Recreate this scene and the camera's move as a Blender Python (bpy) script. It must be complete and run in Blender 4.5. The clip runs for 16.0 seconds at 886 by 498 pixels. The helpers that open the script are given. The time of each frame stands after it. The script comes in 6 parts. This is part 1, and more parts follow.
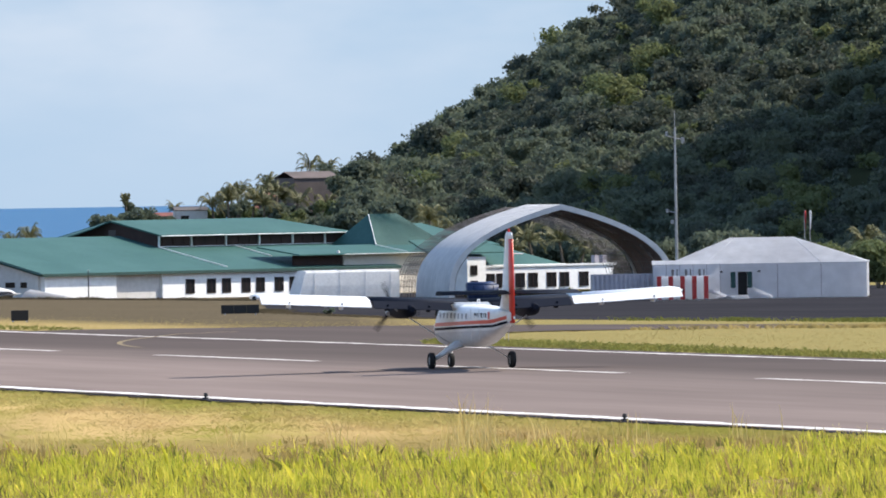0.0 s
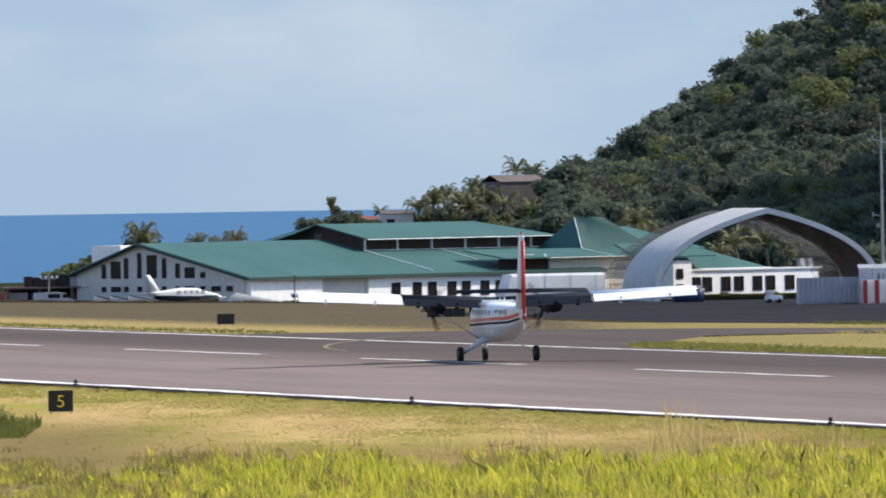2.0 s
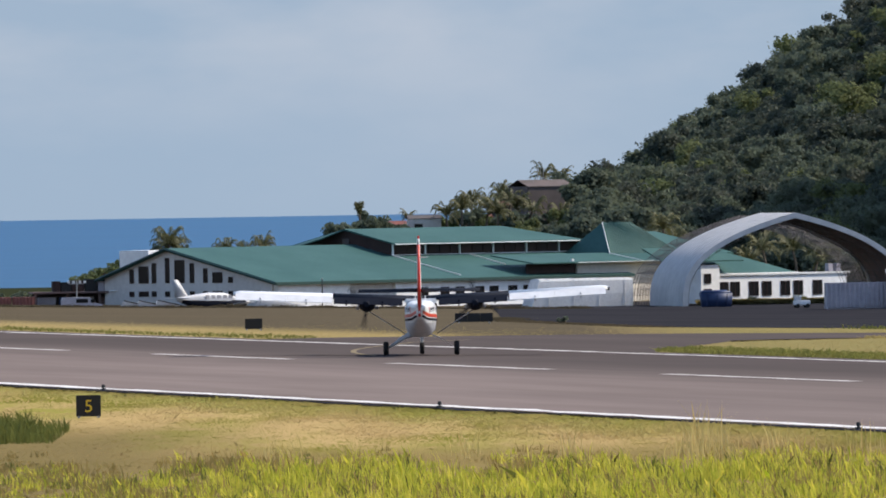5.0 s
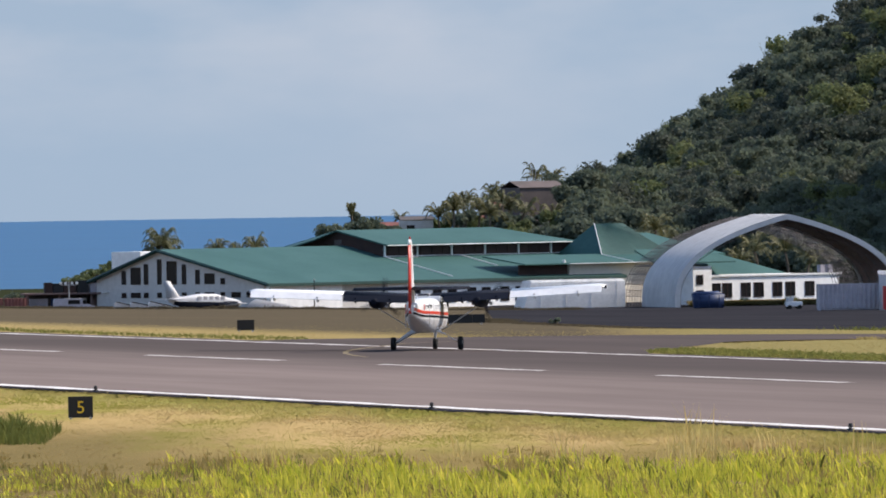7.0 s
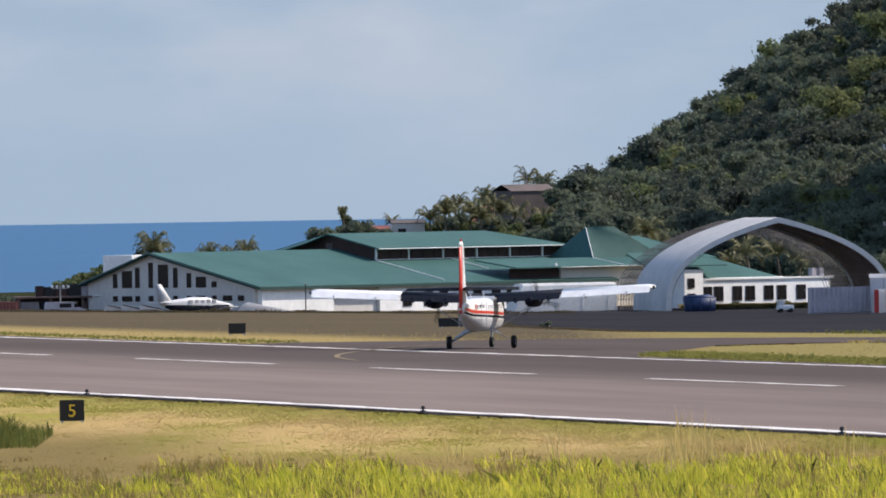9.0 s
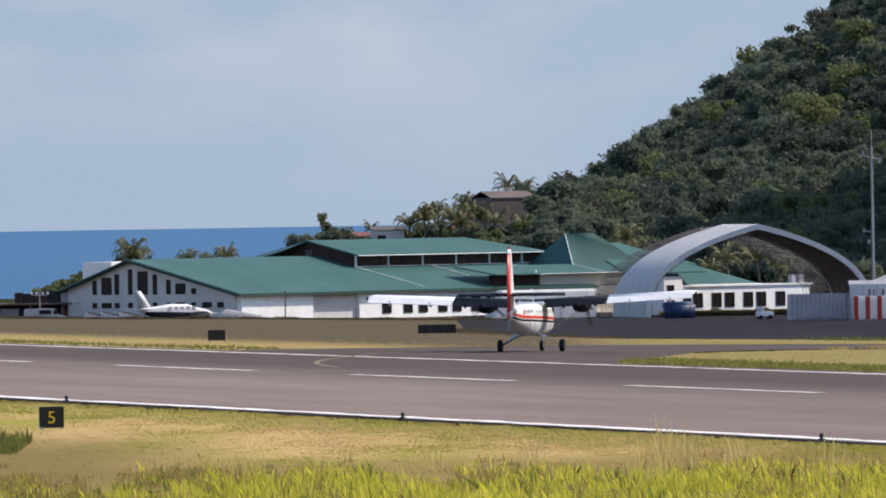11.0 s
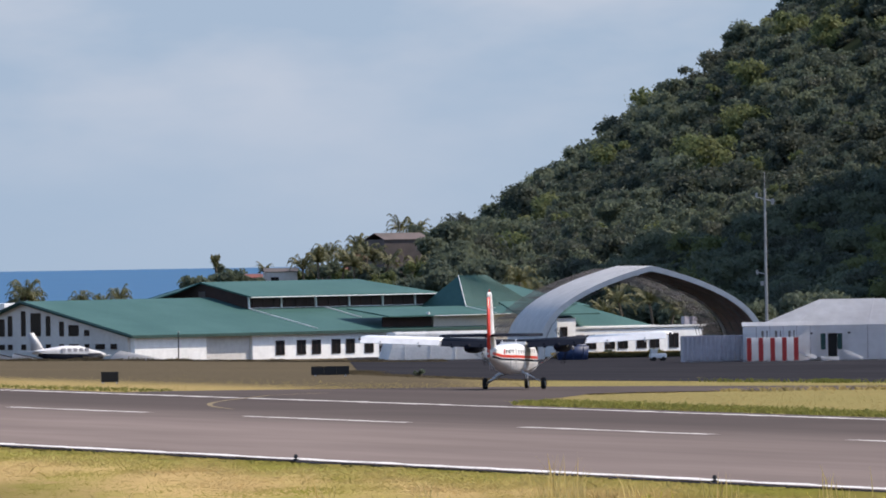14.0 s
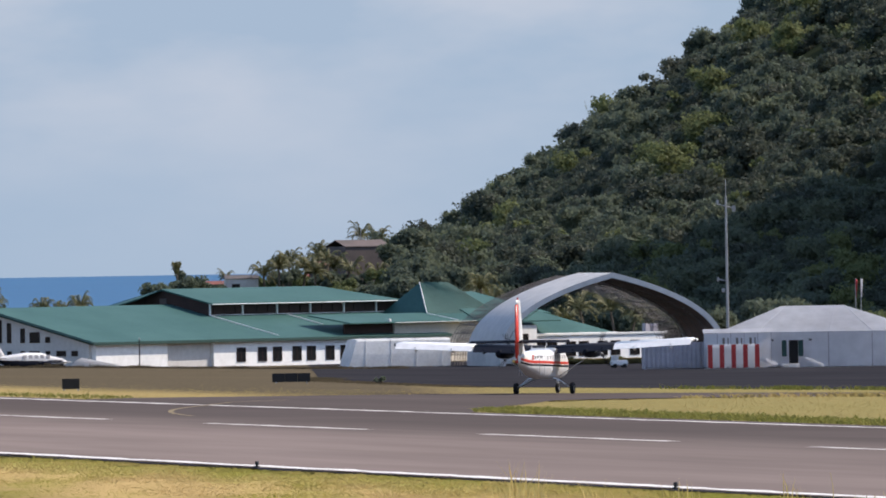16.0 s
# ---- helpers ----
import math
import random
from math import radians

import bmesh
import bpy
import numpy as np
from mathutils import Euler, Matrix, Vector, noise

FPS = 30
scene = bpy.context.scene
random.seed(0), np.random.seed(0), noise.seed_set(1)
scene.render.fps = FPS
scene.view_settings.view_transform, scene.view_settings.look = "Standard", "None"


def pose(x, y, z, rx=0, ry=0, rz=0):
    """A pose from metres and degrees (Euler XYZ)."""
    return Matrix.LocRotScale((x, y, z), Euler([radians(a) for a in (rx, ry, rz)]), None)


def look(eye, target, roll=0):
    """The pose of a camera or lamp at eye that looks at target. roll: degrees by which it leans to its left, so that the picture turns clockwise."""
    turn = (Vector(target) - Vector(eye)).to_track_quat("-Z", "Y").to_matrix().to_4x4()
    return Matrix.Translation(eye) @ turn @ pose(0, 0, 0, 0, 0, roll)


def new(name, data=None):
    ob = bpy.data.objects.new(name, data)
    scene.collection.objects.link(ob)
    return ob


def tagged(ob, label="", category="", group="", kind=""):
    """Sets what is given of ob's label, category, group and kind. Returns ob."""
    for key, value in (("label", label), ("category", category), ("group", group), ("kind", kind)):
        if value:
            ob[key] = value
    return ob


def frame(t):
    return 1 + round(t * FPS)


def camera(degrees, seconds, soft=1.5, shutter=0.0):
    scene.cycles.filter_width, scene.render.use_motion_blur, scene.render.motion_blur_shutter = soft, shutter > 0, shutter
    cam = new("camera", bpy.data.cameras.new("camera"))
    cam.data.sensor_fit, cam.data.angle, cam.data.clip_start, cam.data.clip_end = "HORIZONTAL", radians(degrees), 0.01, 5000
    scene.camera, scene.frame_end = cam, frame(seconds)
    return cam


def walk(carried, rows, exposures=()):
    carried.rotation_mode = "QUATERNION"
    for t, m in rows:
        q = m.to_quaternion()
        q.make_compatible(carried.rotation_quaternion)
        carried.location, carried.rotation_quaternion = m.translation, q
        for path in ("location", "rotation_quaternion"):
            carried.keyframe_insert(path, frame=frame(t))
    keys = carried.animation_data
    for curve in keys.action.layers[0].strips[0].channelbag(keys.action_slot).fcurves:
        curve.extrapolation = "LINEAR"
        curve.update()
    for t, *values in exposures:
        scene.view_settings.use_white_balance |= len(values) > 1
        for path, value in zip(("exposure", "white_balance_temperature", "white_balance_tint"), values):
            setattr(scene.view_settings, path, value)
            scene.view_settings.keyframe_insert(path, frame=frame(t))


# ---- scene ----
cam = camera(3.966, 16.0, soft=1.8, shutter=0.2)
EYE = (0.0, 0.0, 9.62)
ROLL = -0.945
# seconds, degrees of pan to the left, degrees of tilt: a long lens on a tripod head
PATH = [
    (0.0, -1.0804, -0.3845),
    (0.2, -1.0188, -0.3807),
    (0.5, -0.914, -0.3742),
    (1.0, -0.9061, -0.3776),
    (1.5, -0.8055, -0.3724),
    (1.6, -0.7328, -0.3703),
    (1.7, -0.5949, -0.3663),
    (1.8, -0.4345, -0.3616),
    (1.9, -0.269, -0.3568),
    (2.0, -0.1587, -0.3536),
    (2.5, -0.0038, -0.3397),
    (3.0, 0.0037, -0.3357),
    (3.5, 0.0, -0.3396),
    (6.0, -0.0622, -0.3249),
    (6.5, -0.0701, -0.3253),
    (7.0, -0.0701, -0.3251),
    (7.5, -0.0701, -0.3251),
    (8.0, -0.0699, -0.3213),
    (8.5, -0.0777, -0.3214),
    (9.0, -0.109, -0.3105),
    (11.5, -0.2688, -0.2588),
    (12.0, -0.3468, -0.2251),
    (12.5, -0.374, -0.2177),
    (13.0, -0.5847, -0.1362),
    (13.5, -0.5847, -0.1359),
    (14.0, -0.6821, -0.1028),
    (14.5, -0.7482, -0.0885),
    (15.0, -0.7716, -0.081),
    (15.5, -0.834, -0.0588),
    (16.0, -0.857, -0.0746),
]


# exposure on the way: the clip's camera darkens a little as it pans to the sea
EXPOSURES = [(0.0, 0.91, 6510, 11), (1.5, 0.82, 6520, 12), (2.5, 0.54, 6440, 10), (3.5, 0.36, 6440, 10), (6.0, 0.49, 6580, 14), (9.0, 0.51, 6600, 14), (12.5, 0.53, 6600, 15), (16.0, 0.54, 6600, 15)]
walk(cam, [(t, pose(*EYE, 90 + tilt, 0, pan) @ pose(0, 0, 0, 0, 0, ROLL)) for t, pan, tilt in PATH], EXPOSURES)

# ---- light ----
SUN_AZ, SUN_EL = radians(76), radians(43)
world = bpy.data.worlds.new("world")
scene.world = world
world.use_nodes = True
wn, wl = world.node_tree.nodes, world.node_tree.links
bg = wn["Background"]
sky = wn.new("ShaderNodeTexSky")
sky.sky_type = "NISHITA"
sky.sun_disc = False
sky.sun_elevation, sky.sun_rotation = SUN_EL, SUN_AZ
sky.altitude, sky.air_density, sky.dust_density, sky.ozone_density = 0, 1.0, 0.6, 1.5
tc = wn.new("ShaderNodeTexCoord")
sep = wn.new("ShaderNodeSeparateXYZ")
wl.new(tc.outputs["Generated"], sep.inputs[0])
# thin hazy cloud near the horizon
mp = wn.new("ShaderNodeMapping")
mp.inputs["Scale"].default_value = (24, 24, 62)
wl.new(tc.outputs["Generated"], mp.inputs[0])
nz = wn.new("ShaderNodeTexNoise")
nz.inputs["Scale"].default_value = 1.6
nz.inputs["Detail"].default_value = 5
nz.inputs["Roughness"].default_value = 0.5
wl.new(mp.outputs[0], nz.inputs["Vector"])
cloud = wn.new("ShaderNodeMapRange")
cloud.inputs["From Min"].default_value, cloud.inputs["From Max"].default_value = 0.42, 0.68
wl.new(nz.outputs["Fac"], cloud.inputs["Value"])
high = wn.new("ShaderNodeMapRange")
high.inputs["From Min"].default_value, high.inputs["From Max"].default_value = -0.004, 0.022
high.inputs["To Max"].default_value = 1.0
wl.new(sep.outputs["Z"], high.inputs["Value"])
both = wn.new("ShaderNodeMath")
both.operation = "MULTIPLY"
wl.new(cloud.outputs[0], both.inputs[0])
wl.new(high.outputs[0], both.inputs[1])
low = wn.new("ShaderNodeMix")
low.data_type = "RGBA"
low.inputs["A"].default_value = (1.73, 2.30, 2.95, 1)
low.inputs["B"].default_value = (2.68, 2.95, 3.32, 1)
wl.new(both.outputs[0], low.inputs["Factor"])
band = wn.new("ShaderNodeMapRange")
band.interpolation_type = "SMOOTHSTEP"
band.inputs["From Min"].default_value, band.inputs["From Max"].default_value = 0.03, 0.3
wl.new(sep.outputs["Z"], band.inputs["Value"])
mixs = wn.new("ShaderNodeMix")
mixs.data_type = "RGBA"
wl.new(band.outputs[0], mixs.inputs["Factor"])
wl.new(low.outputs["Result"], mixs.inputs["A"])
wl.new(sky.outputs[0], mixs.inputs["B"])
wl.new(mixs.outputs["Result"], bg.inputs["Color"])
bg.inputs["Strength"].default_value = 0.15

sun = new("sun", bpy.data.lights.new("sun", "SUN"))
sun.data.energy, sun.data.angle, sun.data.color = 3.8, radians(0.53), (1.0, 0.92, 0.79)
to_sun = Vector((math.sin(SUN_AZ) * math.cos(SUN_EL), math.cos(SUN_AZ) * math.cos(SUN_EL), math.sin(SUN_EL)))
sun.matrix_world = look(to_sun * 500 + Vector((0, 700, 0)), (0, 700, 0))


# ---- materials ----
def mat(name, c1, c2=None, scale=1.0, rough=0.7, metal=0.0, bump=0.0, bscale=None, detail=5, stretch=(1, 1, 1), island=0.0, c3=None, scale2=None, spec=0.4, thin=0.0, streak=0.0, lo=0.32, hi=0.68, up=0.0):
    """Principled paint with two scales of variation: a broad one between c1 and c2, a fine one in value and relief."""
    m = bpy.data.materials.new(name)
    m.use_nodes = True
    n, l = m.node_tree.nodes, m.node_tree.links
    b = n["Principled BSDF"]
    b.inputs["Roughness"].default_value, b.inputs["Metallic"].default_value = rough, metal
    b.inputs["Specular IOR Level"].default_value = spec
    c2 = c2 or tuple(x * 0.82 for x in c1)
    co = n.new("ShaderNodeTexCoord")
    mpn = n.new("ShaderNodeMapping")
    mpn.inputs["Scale"].default_value = stretch
    if streak:
        # streaks along the runway
        mpn.vector_type = "TEXTURE"
        mpn.inputs["Rotation"].default_value = (0, 0, radians(14.883))
        mpn.inputs["Scale"].default_value = (1, streak, 1)
    l.new(co.outputs["Object"], mpn.inputs[0])
    a = n.new("ShaderNodeTexNoise")
    a.inputs["Scale"].default_value, a.inputs["Detail"].default_value = scale, detail
    l.new(mpn.outputs[0], a.inputs["Vector"])
    mr = n.new("ShaderNodeMapRange")
    mr.inputs["From Min"].default_value, mr.inputs["From Max"].default_value = lo, hi
    l.new(a.outputs["Fac"], mr.inputs["Value"])
    fac = mr.outputs[0]
    if island:
        g = n.new("ShaderNodeNewGeometry")
        mx = n.new("ShaderNodeMix")
        mx.inputs["Factor"].default_value = island
        l.new(fac, mx.inputs["A"])
        l.new(g.outputs["Random Per Island"], mx.inputs["B"])
        fac = mx.outputs["Result"]
    mix = n.new("ShaderNodeMix")
    mix.data_type = "RGBA"
    mix.inputs["A"].default_value, mix.inputs["B"].default_value = (*c1, 1), (*c2, 1)
    l.new(fac, mix.inputs["Factor"])
    out = mix.outputs["Result"]
    f2 = n.new("ShaderNodeTexNoise")
    f2.inputs["Scale"].default_value, f2.inputs["Detail"].default_value = scale2 or scale * 9, 4
    l.new(mpn.outputs[0], f2.inputs["Vector"])
    if c3:
        r2 = n.new("ShaderNodeMapRange")
        r2.inputs["From Min"].default_value, r2.inputs["From Max"].default_value = 0.5, 0.68
        l.new(f2.outputs["Fac"], r2.inputs["Value"])
        m3 = n.new("ShaderNodeMix")
        m3.data_type = "RGBA"
        m3.inputs["B"].default_value = (*c3, 1)
        l.new(r2.outputs[0], m3.inputs["Factor"])
        l.new(out, m3.inputs["A"])
        out = m3.outputs["Result"]
    else:
        hs = n.new("ShaderNodeHueSaturation")
        r2 = n.new("ShaderNodeMapRange")
        r2.inputs["To Min"].default_value, r2.inputs["To Max"].default_value = 0.82, 1.18
        l.new(f2.outputs["Fac"], r2.inputs["Value"])
        l.new(r2.outputs[0], hs.inputs["Value"])
        l.new(out, hs.inputs["Color"])
        out = hs.outputs[0]
    l.new(out, b.inputs["Base Color"])
    if bump:
        bp = n.new("ShaderNodeBump")
        bp.inputs["Strength"].default_value = bump
        bp.inputs["Distance"].default_value = 0.05
        if bscale:
            f3 = n.new("ShaderNodeTexNoise")
            f3.inputs["Scale"].default_value, f3.inputs["Detail"].default_value = bscale, 3
            l.new(mpn.outputs[0], f3.inputs["Vector"])
            l.new(f3.outputs["Fac"], bp.inputs["Height"])
        else:
            l.new(f2.outputs["Fac"], bp.inputs["Height"])
        l.new(bp.outputs[0], b.inputs["Normal"])
    if up:
        # a sward of fine blades shades like the turf it stands on
        gn = n.new("ShaderNodeNewGeometry")
        add = n.new("ShaderNodeVectorMath")
        add.operation = "MULTIPLY_ADD"
        add.inputs[1].default_value, add.inputs[2].default_value = (1 - up,) * 3, (0, 0, up)
        l.new(gn.outputs["Normal"], add.inputs[0])
        nm = n.new("ShaderNodeVectorMath")
        nm.operation = "NORMALIZE"
        l.new(add.outputs[0], nm.inputs[0])
        l.new(nm.outputs[0], b.inputs["Normal"])
    if thin:
        # leaves and cloth let part of the light through
        tr = n.new("ShaderNodeBsdfTranslucent")
        l.new(out, tr.inputs["Color"])
        ms = n.new("ShaderNodeMixShader")
        ms.inputs[0].default_value = thin
        l.new(b.outputs[0], ms.inputs[1])
        l.new(tr.outputs[0], ms.inputs[2])
        l.new(ms.outputs[0], n["Material Output"].inputs["Surface"])
    return m


M = {}
M["ground"] = mat("dry_grass_ground", (0.45, 0.32, 0.14), (0.27, 0.25, 0.058), scale=0.15, rough=0.95, bump=0.4, bscale=4.0, c3=(0.40, 0.285, 0.125), scale2=0.7, stretch=(1, 0.14, 1), spec=0.0, lo=0.46, hi=0.66)
M["asphalt"] = mat("worn_asphalt", (0.234, 0.189, 0.171), (0.168, 0.137, 0.125), scale=0.13, rough=1.0, bump=0.1, bscale=8, scale2=0.6, spec=0.0, streak=14.0)
M["apron"] = mat("dark_asphalt", (0.038, 0.038, 0.043), (0.028, 0.028, 0.033), scale=0.05, rough=1.0, scale2=0.6, spec=0.0)
M["line"] = mat("white_road_paint", (0.78, 0.76, 0.73), (0.58, 0.56, 0.53), scale=0.5, rough=0.9, scale2=3, spec=0.0)
M["worn_line"] = mat("worn_white_road_paint", (0.66, 0.63, 0.60), (0.42, 0.39, 0.37), scale=0.4, rough=0.9, scale2=3, spec=0.0)
M["yellow_line"] = mat("worn_yellow_paint", (0.27, 0.22, 0.13), (0.18, 0.15, 0.12), scale=0.5, rough=0.9, spec=0.0)
M["blades"] = mat("green_grass", (0.33, 0.40, 0.022), (0.88, 0.74, 0.13), scale=0.8, rough=0.8, island=0.55, scale2=2.5, spec=0.2, thin=0.5, stretch=(1, 0.4, 1))
M["straw"] = mat("dry_straw", (0.43, 0.31, 0.125), (0.27, 0.215, 0.065), scale=0.10, rough=0.9, island=0.6, scale2=0.9, spec=0.1, thin=0.5, stretch=(1, 0.14, 1))
M["mown"] = mat("mown_dry_grass", (0.465, 0.338, 0.155), (0.275, 0.27, 0.055), scale=0.17, rough=0.95, island=0.06, scale2=0.8, spec=0.0, thin=0.4, stretch=(1, 0.12, 1), lo=0.44, hi=0.64, up=0.75)
M["verge"] = mat("verge_grass", (0.38, 0.295, 0.13), (0.29, 0.25, 0.095), scale=0.12, rough=0.95, island=0.04, scale2=0.6, spec=0.0, thin=0.3, stretch=(1, 0.2, 1), up=0.8)
M["lush"] = mat("lush_grass", (0.12, 0.145, 0.035), (0.22, 0.22, 0.06), scale=0.4, rough=0.85, island=0.3, spec=0.1, thin=0.4)
M["green_verge"] = mat("green_verge_grass", (0.165, 0.19, 0.045), (0.29, 0.26, 0.085), scale=0.25, rough=0.95, island=0.15, spec=0.0, thin=0.35, up=0.5)
M["reed"] = mat("golden_seeding_grass", (0.72, 0.55, 0.24), (0.50, 0.40, 0.14), scale=0.5, rough=0.9, island=0.4, spec=0.1, thin=0.5)
M["leaf"] = mat("broadleaf_foliage", (0.098, 0.128, 0.100), (0.150, 0.172, 0.106), scale=0.12, rough=0.7, island=0.10, scale2=0.5, spec=0.25, thin=0.5)
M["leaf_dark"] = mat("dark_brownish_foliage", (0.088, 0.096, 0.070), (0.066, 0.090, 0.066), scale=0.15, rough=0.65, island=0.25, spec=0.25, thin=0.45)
M["leaf_light"] = mat("sunlit_scrub_foliage", (0.125, 0.158, 0.066), (0.175, 0.190, 0.082), scale=0.3, rough=0.7, island=0.15, spec=0.2, thin=0.45)
# second colour paints yellowish sunlit highlights onto the fronds
M["palm"] = mat("palm_fronds", (0.075, 0.095, 0.04), (0.21, 0.185, 0.075), scale=0.6, rough=0.55, island=0.5, thin=0.3)
M["bark"] = mat("grey_bark", (0.16, 0.13, 0.10), (0.10, 0.08, 0.06), scale=2, rough=0.95, bump=0.4)
M["white_wall"] = mat("white_painted_render", (0.86, 0.86, 0.85), (0.78, 0.78, 0.77), scale=0.25, rough=0.85, scale2=2)
M["grey_wall"] = mat("off_white_render", (0.62, 0.60, 0.57), (0.54, 0.52, 0.50), scale=0.3, rough=0.85)
M["beige_wall"] = mat("beige_render", (0.66, 0.60, 0.52), (0.56, 0.50, 0.44), scale=0.3, rough=0.85)
M["green_roof"] = mat("green_metal_roof", (0.035, 0.096, 0.087), (0.048, 0.118, 0.107), scale=0.25, rough=0.65, scale2=3.0, spec=0.2)
M["green_trim"] = mat("dark_green_fascia", (0.02, 0.06, 0.052), rough=0.6)
M["dark_wood"] = mat("dark_stained_boards", (0.035, 0.022, 0.02), (0.055, 0.03, 0.025), scale=0.8, rough=0.9)
M["white_trim"] = mat("white_gutter_paint", (0.8, 0.8, 0.78), rough=0.6)
M["pane"] = mat("dark_window_glass", (0.012, 0.012, 0.013), (0.018, 0.017, 0.018), scale=0.5, rough=0.15, spec=0.2)
M["cabin_pane"] = mat("dull_cabin_window", (0.36, 0.36, 0.38), (0.28, 0.28, 0.30), scale=0.5, rough=0.4, spec=0.2)
M["fabric"] = mat("white_pvc_fabric", (0.79, 0.80, 0.825), (0.72, 0.73, 0.76), scale=0.2, rough=0.6, scale2=1.0, thin=0.72)
M["hangar_skin"] = mat("grey_white_hangar_fabric", (0.72, 0.71, 0.70), (0.64, 0.635, 0.63), scale=0.25, rough=0.7, scale2=1.2, thin=0.25, spec=0.2)
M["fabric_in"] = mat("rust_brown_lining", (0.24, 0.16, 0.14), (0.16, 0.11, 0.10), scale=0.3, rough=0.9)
M["steel"] = mat("galvanised_steel", (0.42, 0.42, 0.42), (0.32, 0.31, 0.30), scale=0.8, rough=0.5, metal=0.6)
M["mesh_steel"] = mat("weathered_truss_steel", (0.22, 0.19, 0.17), (0.15, 0.13, 0.12), scale=0.8, rough=0.8)
M["grey_sheet"] = mat("grey_corrugated_sheet", (0.44, 0.405, 0.44), (0.34, 0.32, 0.35), scale=0.3, rough=0.6)
M["red_paint"] = mat("red_paint", (0.48, 0.035, 0.03), (0.40, 0.03, 0.028), scale=0.6, rough=0.5)
M["blue_paint"] = mat("blue_paint", (0.02, 0.045, 0.12), (0.015, 0.03, 0.085), scale=0.6, rough=0.5)
M["black_paint"] = mat("black_sign_board", (0.012, 0.012, 0.013), rough=0.6)
M["sign_yellow"] = mat("yellow_sign_digit", (0.75, 0.50, 0.03), rough=0.5)
M["plane_white"] = mat("white_aircraft_paint", (0.80, 0.80, 0.80), (0.70, 0.70, 0.69), scale=0.4, rough=0.32, scale2=2.5)
M["plane_grey"] = mat("grey_belly_paint", (0.62, 0.62, 0.63), (0.50, 0.50, 0.51), scale=0.5, rough=0.4)
M["plane_navy"] = mat("navy_aircraft_paint", (0.008, 0.011, 0.02), (0.006, 0.008, 0.015), scale=0.5, rough=0.7, spec=0.08)
M["plane_red"] = mat("red_aircraft_paint", (0.62, 0.045, 0.025), (0.55, 0.04, 0.025), scale=0.5, rough=0.35)
M["tyre"] = mat("black_rubber", (0.012, 0.012, 0.012), rough=0.85)
M["hub"] = mat("grey_wheel_hub", (0.25, 0.25, 0.25), rough=0.5, metal=0.4)
M["beacon"] = mat("red_beacon_glass", (0.6, 0.03, 0.02), rough=0.2)
M["red_roof"] = mat("rust_red_roof_sheet", (0.26, 0.09, 0.07), (0.17, 0.065, 0.055), scale=0.5, rough=0.85)
M["grey_roof"] = mat("grey_roof_sheet", (0.13, 0.115, 0.11), (0.09, 0.08, 0.078), scale=0.5, rough=0.85)
M["house_wall"] = mat("brown_house_wall", (0.145, 0.115, 0.11), (0.10, 0.085, 0.08), scale=0.4, rough=0.9)
M["brown_grass"] = mat("parched_brown_grass", (0.108, 0.088, 0.060), (0.085, 0.074, 0.048), scale=0.1, rough=0.95, island=0.04, scale2=0.6, spec=0.0, thin=0.3, stretch=(1, 0.2, 1), up=0.8)
M["tarp"] = mat("white_tarpaulin", (0.87, 0.87, 0.86), (0.78, 0.78, 0.78), scale=0.7, rough=0.6, scale2=4, thin=0.4)



